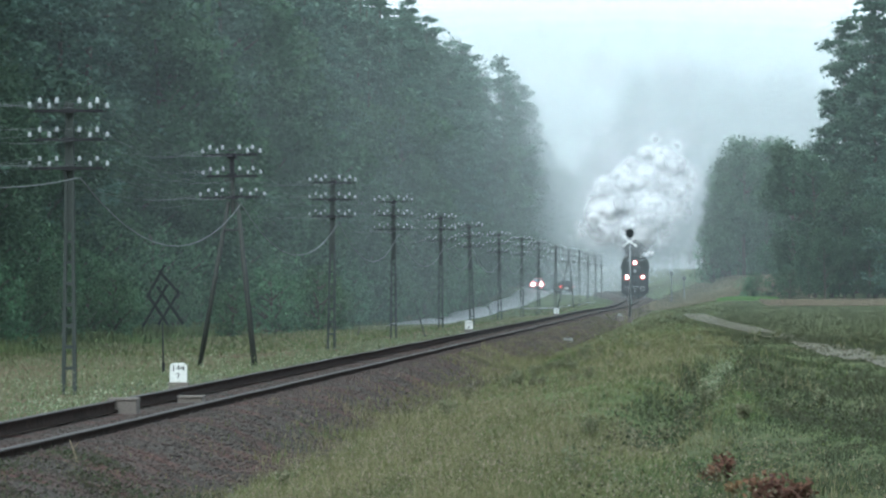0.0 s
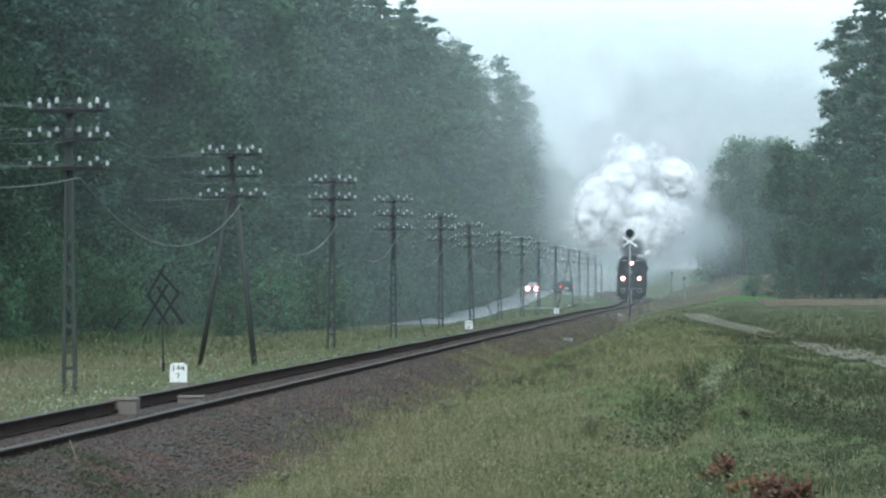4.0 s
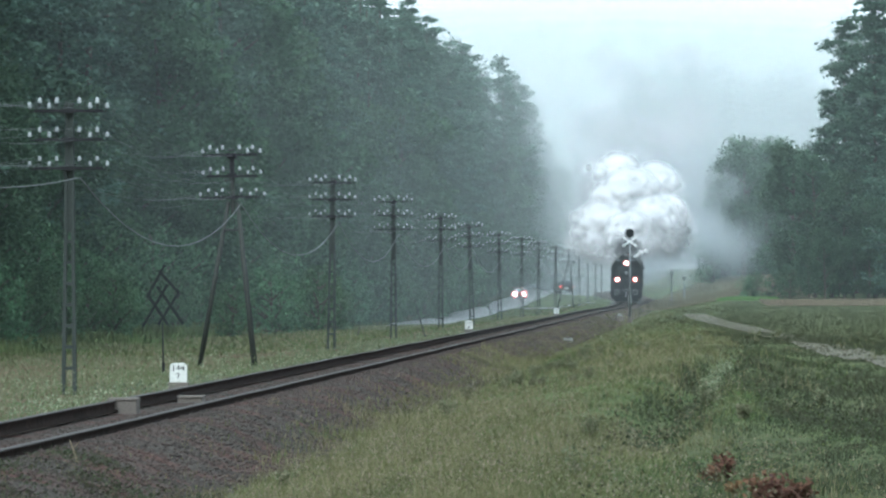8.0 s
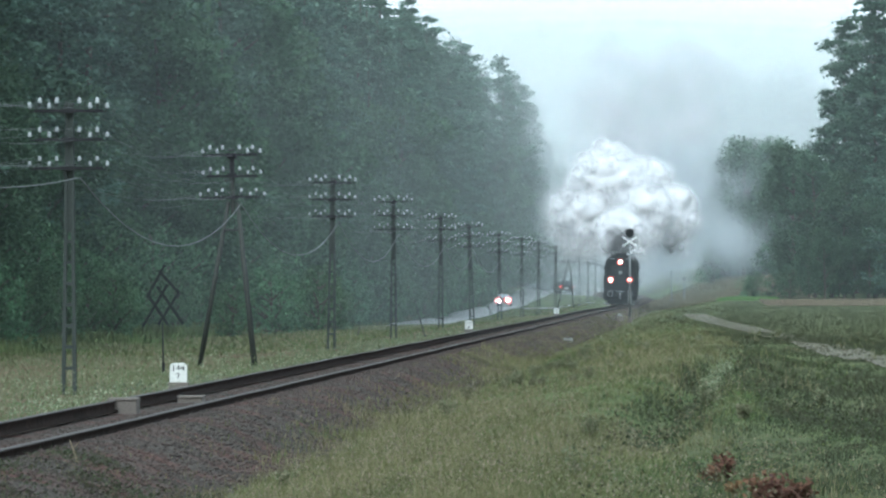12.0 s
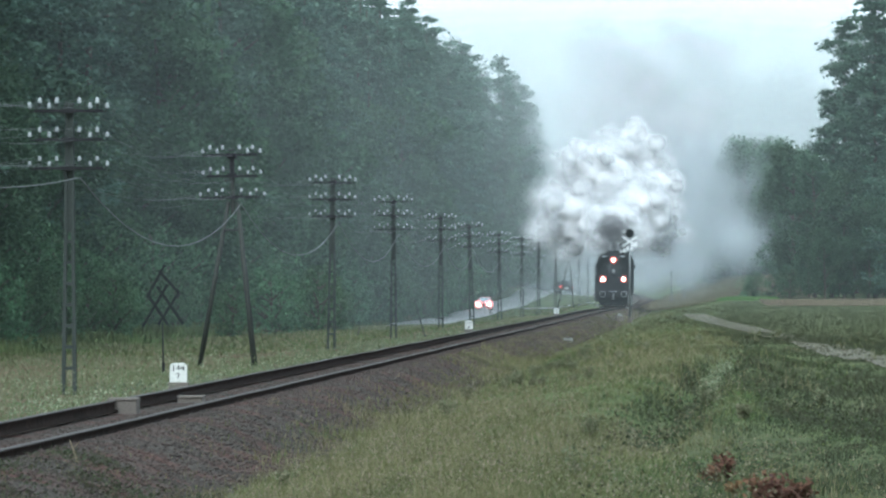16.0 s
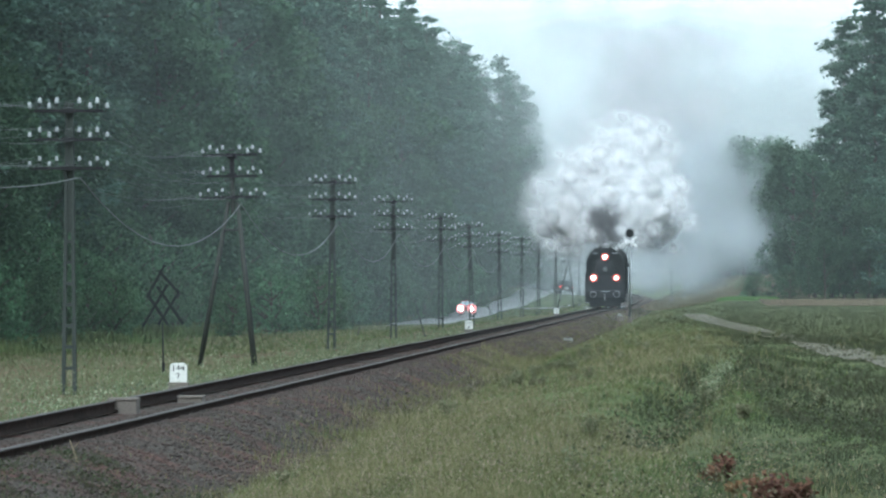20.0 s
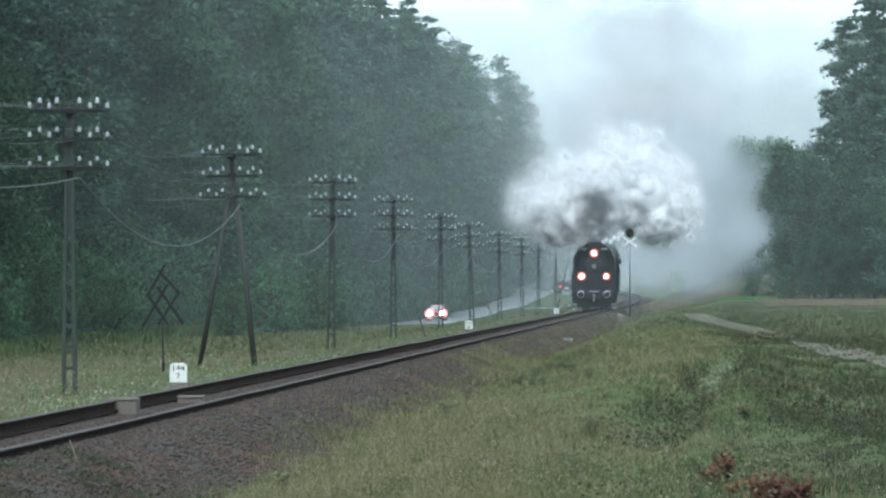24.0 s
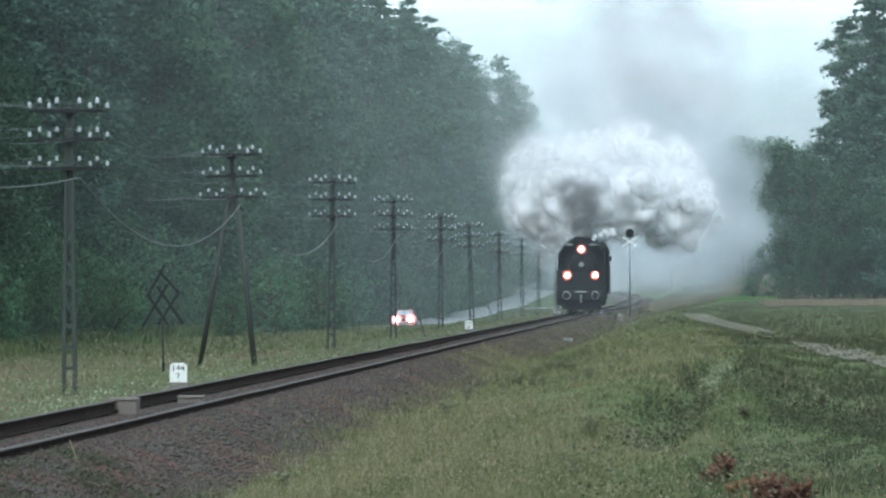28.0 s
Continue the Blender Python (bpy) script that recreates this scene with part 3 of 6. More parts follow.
def telegraph_pole(style):
    """A pole with three crossarms of eight insulators: ladder concrete, or a timber A-frame."""
    t_ = thing("telegraph_pole", "weathered telegraph pole with three crossarms and white insulators", "telegraph pole", group="telegraph line")
    if style == "ladder":
        for s_ in (-1, 1):
            bm = bmesh.new()
            prism(bm, [(s_ * 0.115 - 0.037, -0.3), (s_ * 0.115 + 0.037, -0.3), (s_ * 0.045 + 0.028, TOP_ARM + 0.1), (s_ * 0.045 - 0.028, TOP_ARM + 0.1)], -0.06, 0.06)
            part("leg", bm, M["pole_concrete"], t_)
        for i in range(7):
            z_ = 0.5 + 0.42 * i
            part("rung", boxed(-0.085, 0.085, -0.05, 0.05, z_ - 0.035, z_ + 0.035), M["pole_concrete"], t_)
        part("web", prism(bmesh.new(), [(-0.06, 3.2), (0.06, 3.2), (0.03, TOP_ARM + 0.08), (-0.03, TOP_ARM + 0.08)], -0.03, 0.03), M["pole_concrete"], t_)
    else:
        for s_, foot, back, r0 in ((-1, 0.5, -0.15, 0.085), (1, -1.15, 0.7, 0.07)):
            part("leg", tubed((foot, back, -0.3), (-0.12 * s_, 0, 4.35), r0, 0.055, 10), M["pole_timber"], t_, "grey timber leg", smooth=True)
        part("mast_head", tubed((0, -0.02, 4.0), (0, -0.02, TOP_ARM - 0.5), 0.06, 0.06, 10), M["pole_timber"], t_)
        part("neck", box(box(boxed(-0.06, 0.06, -0.08, 0.02, TOP_ARM - 0.55, TOP_ARM + 0.02, 0.01), -0.13, 0.13, -0.09, 0.03, TOP_ARM - 0.1, TOP_ARM - 0.02), -0.11, 0.11, -0.09, 0.03, TOP_ARM - 0.57, TOP_ARM - 0.5), M["arm"], t_, "dark steel neck between the upper arms")
        part("brace", tubed((-0.3, 0, 3.6), (0.3, 0, 3.6), 0.03, n=6), M["pole_timber"], t_)
    for k_ in range(3):
        z_ = TOP_ARM - 0.57 * k_
        a_ = part("crossarm", ARM_MESH, None, t_, at=pose(0.0, -0.04, z_, 0, 0 if style == "ladder" else 0.8, 0) @ Matrix.Diagonal(((1.0, 1.0, 1.12)[k_] if style != "ladder" else 1.0, 1, 1, 1)))
        for x_, hi in INS:
            part("pin", PIN_HI if hi else PIN_LO, None, a_, at=pose(x_, -0.045, 0))
            part("insulator", INS_MESH, None, a_, at=pose(x_, -0.045, 0.15 if hi else 0.05) @ Matrix.Scale(1.0 - 0.1 * k_, 4))
            if abs(x_) > 0.7:
                part("bracket", BRACKET, None, a_, at=pose(x_, -0.045, 0) @ Matrix.Diagonal((math.copysign(1, x_), 1, 1, 1)))
    part("cap", boxed(-0.09, 0.09, -0.07, 0.07, TOP_ARM + 0.1, TOP_ARM + 0.17, 0.02), M["pole_concrete"], t_)
    return t_


POLES = [(88.7, -12.88, -0.44, 0, "ladder"), (119.9, -12.9, -0.4, -1.5, "timber"), (150.8, -13.05, -0.44, 0.6, "ladder"), (184.6, -13.4, -0.45, 0, "ladder"), (229.0, -14.2, -0.48, 0, "ladder"),
         (254.8, -14.0, -0.56, -2.0, "ladder"), (299.2, -14.6, -0.55, -0.5, "ladder"), (337.6, -14.8, -0.43, 0, "ladder"), (372.6, -14.93, -0.42, 0, "ladder"), (410, -14.9, -0.45, 0.5, "ladder"),
         (447, -14.9, -0.4, 0, "timber"), (483, -15.0, -0.3, 0.4, "ladder"), (520, -15.1, -0.25, 0, "ladder"), (556, -15.2, -0.2, 0, "ladder"), (592, -15.4, -0.15, 0, "ladder")]
first = {}
POLE_AT = []
for y_, u_, z_, lean, style in POLES:
    p = spot(u_, y_, z_)
    m = pose(p.x, p.y, p.z, 0, lean, -math.degrees(SLOPE))
    POLE_AT.append(m)
    if style in first:
        copy_thing(first[style], m)
    else:
        first[style] = telegraph_pole(style)
        first[style].matrix_basis = m


def hang(a, b, sag, n=14):
    t = np.linspace(0, 1, n)[:, None]
    p = np.array(a) * (1 - t) + np.array(b) * t
    p[:, 2] -= (4 * sag * t * (1 - t))[:, 0]
    return p


POLE_M = [pose(*spot(-12.8, 55, -0.45), 0, 0, -3.5)] + POLE_AT
for a, b in zip(POLE_M, POLE_M[1:]):
    p = hang(a @ Vector((0.22, -0.05, TOP_ARM - 1.32)), b @ Vector((0.22, -0.05, TOP_ARM - 1.32)), 1.25 if a is not POLE_M[0] else 0.5)
    tagged(new("telephone_cable", sweep("telephone_cable", p, 0.012, M["cable"], 6)), "pale grey telephone cable sagging between poles", "cable", "cables of the telegraph line")
vs, fs, base = [], [], 0
for a, b in zip(POLE_M, POLE_M[1:-6]):
    for k_ in range(3):
        for x_, hi in INS:
            o = Vector((x_, -0.085, TOP_ARM - 0.57 * k_ + (0.24 if hi else 0.14)))
            p = hang(a @ o, b @ o, 0.45 + 0.1 * ((k_ + int(10 * abs(x_))) % 3), 10)
            me = sweep("w", p, 0.0022, M["wire"], 3)
            co = np.empty(len(me.vertices) * 3, np.float32)
            me.vertices.foreach_get("co", co)
            fi = np.empty(len(me.loops), np.int32)
            me.loops.foreach_get("vertex_index", fi)
            vs.append(co.reshape(-1, 3))
            fs.append(fi.reshape(-1, 4) + base)
            base += len(co) // 3
            bpy.data.meshes.remove(me)
tagged(new("telegraph_wires", raw_mesh("telegraph_wires", np.concatenate(vs), np.concatenate(fs), M["wire"])), "thin telegraph wires strung along the poles", "wires", kind="stuff")

# leaning stays in the verge
for (u0, y0), (dx, dz) in (((-12.05, 185), (-0.49, 1.5)), ((-15.8, 195), (0.17, 0.52)), ((-14.9, 300), (-0.6, 1.4)), ((-14.2, 352), (-0.27, 1.2))):
    g_ = float(ground_z(u0, y0))
    s_ = thing("leaning_stake", "thin dark stake leaning in the verge grass", "stake", pose(*spot(u0, y0, g_)), "stakes in the verge")
    part("rod", tubed((0, 0, -0.2), (dx, 0.1, dz), 0.03, 0.022, 8), M["pole_timber"], s_)
    part("tip", tubed((dx, 0.1, dz), (dx * 1.02, 0.1, dz * 1.03), 0.03, 0.03, 8), M["rust"], s_)

# ================= signs =================


def lettering(text, height, material, parent, m, name="lettering"):
    cu = bpy.data.curves.new(name, "FONT")
    cu.body, cu.size, cu.extrude, cu.align_x, cu.align_y = text, height / 0.7, 0.004, "CENTER", "CENTER"
    tmp = new("tmp", cu)
    me = bpy.data.meshes.new_from_object(tmp.evaluated_get(bpy.context.evaluated_depsgraph_get()))
    bpy.data.objects.remove(tmp)
    me.name = name
    me.materials.clear()
    me.materials.append(material)
    return part(name, me, None, parent, at=m)


def post_stone(w, h, d):
    out = [(-w / 2, -0.25), (w / 2, -0.25), (w / 2, h - 0.05), (w / 2 - 0.05, h), (-w / 2 + 0.05, h), (-w / 2, h - 0.05)]
    bm = prism(bmesh.new(), out, -d / 2, d / 2)
    bmesh.ops.bevel(bm, geom=list(bm.edges), offset=0.012, segments=2, affect="EDGES")
    return bm


def distance_post(u, y, z, w, h, lines, label, rz=-3.5, paint="white"):
    p = spot(u, y, z)
    t_ = thing("distance_post", label, "distance post", pose(p.x, p.y, p.z, 0, 0, rz), "distance posts beside the track")
    part("stone", post_stone(w, h, 0.14), M[paint], t_)
    part("foot", boxed(-w / 2 - 0.04, w / 2 + 0.04, -0.1, 0.1, -0.3, 0.02, 0.02), M["concrete"], t_)
    for text, size, dz in lines:
        m = pose(0, -0.0725, h * dz, 90, 0, 0)
        if text == "bar":
            part("marking", boxed(-w * 0.12, w * 0.12, -0.078, -0.07, h * dz - size / 2, h * dz + size / 2), M["letter"], t_)
        else:
            lettering(text, size, M["letter"], t_, m)
    return t_


distance_post(-10.6, 87.8, -0.22, 0.33, 0.40, [("144", 0.125, 0.74), ("7", 0.115, 0.33)], "white painted stone post lettered 144 over 7")
distance_post(-10.6, 190.3, -0.18, 0.32, 0.38, [("144", 0.12, 0.72), ("bar", 0.10, 0.3)], "white painted stone post lettered 144 beside the rails")
distance_post(-10.4, 288, -0.15, 0.32, 0.36, [("bar", 0.09, 0.7), ("bar", 0.08, 0.3)], "small white stone post in the verge grass")
distance_post(-5.8, 173, -0.52, 0.38, 0.2, [("bar", 0.03, 0.85)], "low dull white stone post in the bank grass", paint="dull_white")
distance_post(-5.8, 266, -0.16, 0.32, 0.18, [("bar", 0.03, 0.85)], "low dull white stone post on the bank", paint="dull_white")

# a dark lattice marker of crossed laths
p = spot(-13.9, 112, float(ground_z(-13.9, 112)))
lat = thing("lattice_marker", "dark marker of crossed laths on a thin post", "railway marker", pose(p.x, p.y, p.z, 0, 0, -3.5))
part("post", tubed((0, 0, -0.3), (-0.02, 0, 1.26), 0.022, 0.016, 8), M["arm"], lat)
part("socket", tubed((0.0, 0, -0.3), (0.0, 0, 0.28), 0.045, 0.04, 8), M["arm"], lat)
for (x0, z0), (x1, z1) in (((225, 62), (130, 235)), ((190, 90), (302, 212)), ((302, 200), (190, 378)), ((130, 212), (238, 375)), ((240, 165), (108, 386)), ((185, 175), (322, 374))):
    a = Vector(((x0 - 218) / 210, 0, (635 - z0) / 210))
    b = Vector(((x1 - 218) / 210, 0, (635 - z1) / 210))
    d = (b - a).normalized()
    nrm = Vector((d.z, 0, -d.x)) * 0.034
    bm = bmesh.new()
    off = 0.012 if d.x > 0 else -0.012
    prism(bm, [((a + nrm).x, (a + nrm).z), ((b + nrm).x, (b + nrm).z), ((b - nrm).x, (b - nrm).z), ((a - nrm).x, (a - nrm).z)], off - 0.01, off + 0.01)
    part("lath", bm, M["lath"], lat)

# the crossing signal with its white cross
p = spot(-5.17, 263, 0.1)
sig = thing("crossing_signal", "round black signal head over a white cross on a grey mast", "railway signal", pose(p.x, p.y, p.z, 0, 0, -3.5))
part("mast", tubed((0, 0, -0.6), (0, 0, 4.45), 0.055, 0.045, 12), M["galvanised"], sig, smooth=True)
part("base", boxed(-0.12, 0.12, -0.12, 0.12, -0.7, -0.25, 0.03), M["concrete"], sig)
part("head", lathe(bmesh.new(), [(0.2, 0.09), (0.25, 0.06), (0.26, 0.0), (0.25, -0.06), (0.24, -0.07)], "Y", 28, (0, -0.06, 4.68)), M["sign_black"], sig, "black round background board", smooth=False)
part("hood", lathe(bmesh.new(), [(0.11, -0.07), (0.12, -0.25), (0.1, -0.26), (0.09, -0.09)], "Y", 16, (0, -0.06, 4.7)), M["sign_black"], sig)
for s_ in (-1, 1):
    a = Vector((-0.43, 0, 4.18 + 0.28 * s_))
    b = Vector((0.43, 0, 4.18 - 0.28 * s_))
    d = (b - a).normalized()
    nrm = Vector((d.z, 0, -d.x)) * 0.05
    y_ = -0.075 + 0.012 * s_
    bm = prism(bmesh.new(), [((a + nrm).x, (a + nrm).z), ((b + nrm).x, (b + nrm).z), ((b - nrm).x, (b - nrm).z), ((a - nrm).x, (a - nrm).z)], y_ - 0.01, y_ + 0.01)
    part("cross_arm", bm, M["sign_white"], sig, "white enamelled arm")
part("cabinet", boxed(-0.12, 0.12, 0.06, 0.3, 0.5, 1.0, 0.01), M["galvanised"], sig)
# pale crossing posts further off
for u_, y_, h_ in ((-5.2, 505, 3.2), (-3.9, 520, 2.2)):
    s_ = thing("crossing_post", "pale slim mast by the level crossing", "post", stand(u_, y_), "masts by the crossing")
    part("mast", tubed((0, 0, -0.3), (0, 0, h_), 0.07, 0.05, 10), M["galvanised"], s_)
    part("top_box", boxed(-0.2, 0.2, -0.15, 0.15, h_, h_ + 0.35, 0.03), M["galvanised"], s_)

# ================= trees =================


def tufts(rng, pts, size, flat=0.6, k_=1):
    """Small bent leaf sprays at the points: two triangles each."""
    n = len(pts)
    d = rng.normal(size=(n, 3))
    d[:, 2] *= flat
    d /= np.linalg.norm(d, axis=1)[:, None]
    e = rng.normal(size=(n, 3))
    e -= (e * d).sum(1)[:, None] * d
    e /= np.linalg.norm(e, axis=1)[:, None]
    s = size * rng.uniform(0.55, 1.35, n)[:, None]
    up = np.cross(d, e)
    a = pts - d * s * 0.5
    b = pts + e * s * 0.33 + up * s * 0.12
    c = pts + d * s * 0.6
    f = pts - e * s * 0.33 + up * s * 0.1
    v_ = np.stack([a, b, c, f], 1).reshape(-1, 3)
    q = np.arange(n)[:, None] * 4 + np.array([[0, 1, 2, 3]])
    return v_, q


def limb_mesh(rng, h, r, limbs, lean=0.02, name="trunk", mat_="bark"):
    bm = bmesh.new()
    n = 7
    pts = [Vector((lean * h * (i / n) ** 2 * 1.0 + rng.normal() * 0.04, rng.normal() * 0.04, h * i / n - (0.4 if i == 0 else 0))) for i in range(n + 1)]
    for i in range(n):
        tube(bm, pts[i], pts[i + 1], r * (1 - 0.88 * i / n), r * (1 - 0.88 * (i + 1) / n), 8, False)
    for a, b, rr in limbs:
        tube(bm, a, b, rr, rr * 0.35, 5, False)
    return mesh_of(name, bm, M[mat_], True)


def pine(seed, h, low=0.22, wide=3.3, leaves=2500, leaf=0.36, nb=40):
    """A pine: boughs that spread flat, each hung with dense pads of needles, and gaps between."""
    rng = np.random.default_rng(seed)
    limbs, pts = [], []
    for i in range(nb):
        f = low + (0.985 - low) * (i + rng.random()) / nb
        a = rng.uniform(0, 6.283)
        reach = wide * (1.02 - f) ** 0.5 * rng.uniform(0.5, 1.3) * (0.75 + 0.25 * min(1, (f - low) * 5))
        z0 = f * h
        rise = rng.uniform(-0.15, 0.3)
        tip = np.array([math.cos(a) * reach, math.sin(a) * reach, z0 + reach * rise])
        limbs.append(((0, 0, z0 - 0.2), tuple(tip), 0.07 * (1.1 - f) + 0.02))
        for j in range(6):
            m_ = int(leaves / nb / 6 * (0.5 + reach / wide))
            t = 0.3 + 0.13 * j + rng.uniform(-0.06, 0.08)
            c = np.array([0, 0, z0]) * (1 - t) + tip * t + rng.normal(size=3) * np.array([0.35, 0.35, 0.12])
            q = rng.normal(size=(m_, 3)) * np.array([0.4, 0.4, 0.1]) * (0.6 + 0.25 * reach)
            q[:, 2] -= 0.3 * (q[:, 0] ** 2 + q[:, 1] ** 2)
            pts.append(c + q)
    v_, q = tufts(rng, np.concatenate(pts), leaf, 0.3)
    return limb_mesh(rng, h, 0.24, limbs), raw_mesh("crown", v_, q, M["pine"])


def broadleaf(seed, h, wide=3.4, low=0.12, leaves=8500, leaf=0.26, mat_="broad"):
    rng = np.random.default_rng(seed)
    limbs, pts = [], []
    nb = 22
    for i in range(nb):
        f = low + (0.95 - low) * (i + rng.random()) / nb
        a = rng.uniform(0, 6.283)
        prof = math.sin(math.pi * min(1, max(0.12, (f - low) / (1.02 - low) * 0.85 + 0.12))) ** 0.7
        reach = wide * prof * rng.uniform(0.35, 1.0)
        c = np.array([math.cos(a) * reach, math.sin(a) * reach, f * h])
        limbs.append(((0, 0, max(0.1, f * h - reach * 0.8)), tuple(c), 0.06))
        m_ = leaves // nb
        rad = wide * rng.uniform(0.28, 0.5)
        d = rng.normal(size=(m_, 3))
        d /= np.linalg.norm(d, axis=1)[:, None]
        d *= rad * rng.uniform(0.55, 1.08, m_)[:, None] * (1 + 0.25 * np.sin(d[:, :1] * 5 + seed))
        d[:, 2] *= 0.8
        q = c + d
        q[:, 2] = np.maximum(q[:, 2], 0.1)
        pts.append(q)
    v_, q = tufts(rng, np.concatenate(pts), leaf, 0.8)
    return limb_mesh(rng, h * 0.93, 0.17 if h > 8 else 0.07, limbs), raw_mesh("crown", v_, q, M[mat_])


KINDS = {"pine": [pine(11 + i, 27.0, (0.3, 0.22, 0.15, 0.1, 0.26)[i], (3.1, 3.5, 3.9, 3.3, 3.0)[i], 7500, 0.34, 34) for i in range(5)],
         "dense_pine": [pine(71 + i, 27.0, 0.05, (4.1, 4.5)[i], 17000, 0.33, 80) for i in range(2)],
         "back_pine": [pine(21 + i, 27.0, 0.2, 3.6, 1300, 0.62) for i in range(3)],
         "broad": [broadleaf(31 + i, 13.0, (3.6, 3.2, 4.2, 3.4)[i]) for i in range(4)],
         "shrub": [broadleaf(51 + i, 4.2, (2.0, 2.4, 1.8)[i], 0.05, 2000, 0.2, "shrub") for i in range(3)]}
LABELS = {"dense_pine": ("tall dense dark pine beside the meadow", "pine tree"), "back_pine": ("tall pine standing deeper in the forest", "pine tree"), "pine": ("tall dark green pine at the forest edge", "pine tree"), "broad": ("leafy green deciduous tree at the forest edge", "deciduous tree"), "shrub": ("bright green bushy undergrowth at the forest edge", "shrub")}


def plant(kind, u, y, scale=1.0, which=None, dz=0.0, label="", group=""):
    trunk, crown = KINDS[kind][which if which is not None else random.randrange(len(KINDS[kind]))]
    p = spot(u, y, float(ground_z(u, y)) + dz)
    names = {"dense_pine": "pine_tree", "pine": "pine_tree", "back_pine": "pine_tree", "broad": "deciduous_tree", "shrub": "shrub"}
    t_ = thing(names[kind], label or LABELS[kind][0], LABELS[kind][1], pose(p.x, p.y, p.z, 0, 0, random.uniform(0, 360)), group or "forest along the line")
    w_ = scale * random.uniform(0.92, 1.1)
    t_.scale = (w_, w_, scale)
    part("trunk", trunk, None, t_)
    part("crown", crown, None, t_)
    return t_


FAR = []


def far_tree(kind, u, y, scale, dz=0.0):
    """A tree deep in the wood, to be joined with its neighbours."""
    trunk, crown = random.choice(KINDS[kind])
    p_ = spot(u, y, float(ground_z(u, y)) + dz)
    FAR.append((trunk, crown, pose(p_.x, p_.y, p_.z, 0, 0, random.uniform(0, 360)) @ Matrix.Scale(scale, 4)))


def joined(name, pairs, material):
    vs, fs, base = [], [], 0
    for me, m in pairs:
        co = np.empty(len(me.vertices) * 3, np.float32)
        me.vertices.foreach_get("co", co)
        co = co.reshape(-1, 3) @ np.array(m.to_3x3()).T + np.array(m.translation)
        fi = np.empty(len(me.loops), np.int32)
        me.loops.foreach_get("vertex_index", fi)
        vs.append(co)
        fs.append(fi.reshape(-1, 4) + base)
        base += len(co)
    return raw_mesh(name, np.concatenate(vs), np.concatenate(fs), material)


# the forest beyond the road: tall pines with undergrowth
y_ = 118.0
while y_ < 820:
    step = 2.6 + y_ / 130
    edge = -30.3 - (1.5 if y_ < 420 else 0) + 0.5 * math.sin(y_ * 0.05) + max(0, (y_ - 605) * 0.05)
    tall = float(np.interp(y_, [250, 330, 450, 540, 600, 650, 670, 690, 720, 760, 820], [1.0, 1.05, 1.03, 1.0, 1.06, 1.07, 1.03, 0.93, 0.76, 0.46, 0.3]))
    plant("pine", edge - random.uniform(0.5, 3.5), y_ + random.uniform(-1, 1), tall * random.uniform(1.0, 1.2))
    plant("back_pine", edge - random.uniform(5, 10), y_ + random.uniform(-1, 1), tall * random.uniform(1.06, 1.26))
    if int(y_ / step) % 3 == 0:
        far_tree("back_pine", edge - random.uniform(12, 18), y_ + random.uniform(-1, 1), tall * random.uniform(1.0, 1.2))
    if y_ > 230 and random.random() < 0.2:
        plant("broad", edge - random.uniform(0, 1.2), y_, random.uniform(1.3, 1.75))
    if random.random() < 0.75:
        plant("broad", edge + random.uniform(-0.8, 1.0), y_ + random.uniform(-1.5, 1.5), random.uniform(0.55, 1.0))
    if y_ < 520:
        plant("shrub", edge + random.uniform(1.0, 2.6), y_ + random.uniform(-1.5, 1.5), random.uniform(0.7, 1.35))
    if y_ < 420:
        for _ in range(2):
            plant("shrub", edge + random.uniform(1.5, 4.0 if y_ < 260 else 2.4), y_ + random.uniform(-2, 2), random.uniform(0.3, 0.75))
    y_ += step

for i in range(30):
    plant("shrub", random.uniform(-30.5, -27), random.uniform(150, 300), random.uniform(0.45, 0.9))

for u_, y_, s_ in ((-22.6, 208, 0.62), (-22.2, 222, 0.8), (-22.9, 233, 0.7), (-22.0, 246, 0.85), (-22.4, 258, 0.72), (-22.8, 270, 0.55), (-26.5, 196, 0.7), (-27.2, 184, 0.6)):
    plant("shrub", u_, y_, s_, label="bright green leafy bush at the verge's edge")

# the nearer side: pines and broadleaf trees, and the wood that closes the view
for u_, y_, s_, w_ in ((14.0, 396, 1.02, 1), (19.0, 405, 1.1, 2), (10.5, 410, 0.72, 3), (23.5, 395, 1.1, 0), (17, 420, 1.1, 4), (15.5, 372, 0.78, 2), (20.5, 375, 0.95, 3), (26.5, 385, 1.1, 1), (31, 400, 1.15, 2), (12.5, 432, 1.0, 2)):
    plant("dense_pine", u_, y_, s_, w_ % 2)
for i in range(16):
    plant("back_pine", 13.5 + 1.5 * i, random.uniform(428, 450), random.uniform(0.95, 1.15))
for u_, y_, s_ in ((7.0, 412, 1.12), (8.9, 406, 1.0), (11.2, 395, 0.85), (2.6, 545, 1.0), (4.5, 552, 1.25), (0.8, 575, 1.0), (6.5, 540, 1.2), (13.2, 392, 0.7), (16.6, 390, 0.8), (20.6, 384, 0.7), (14.8, 388, 0.75), (18.5, 384, 0.8), (8.2, 440, 1.1), (22.5, 380, 0.8)):
    plant("broad", u_, y_, s_)
for u_, y_, s_ in ((3.6, 405, 0.55), (5.0, 402, 0.5), (6.5, 400, 0.6), (2.7, 408, 0.45)):
    plant("shrub", u_, y_, s_, label="green bushes on the meadow's edge")
for i in range(14):
    plant("broad", 8 + 1.3 * i, 388 + random.uniform(-3, 3), random.uniform(0.3, 0.5))
for i in range(26):
    plant("shrub", -0.5 + 0.75 * i, random.uniform(528, 560), random.uniform(0.8, 1.5))
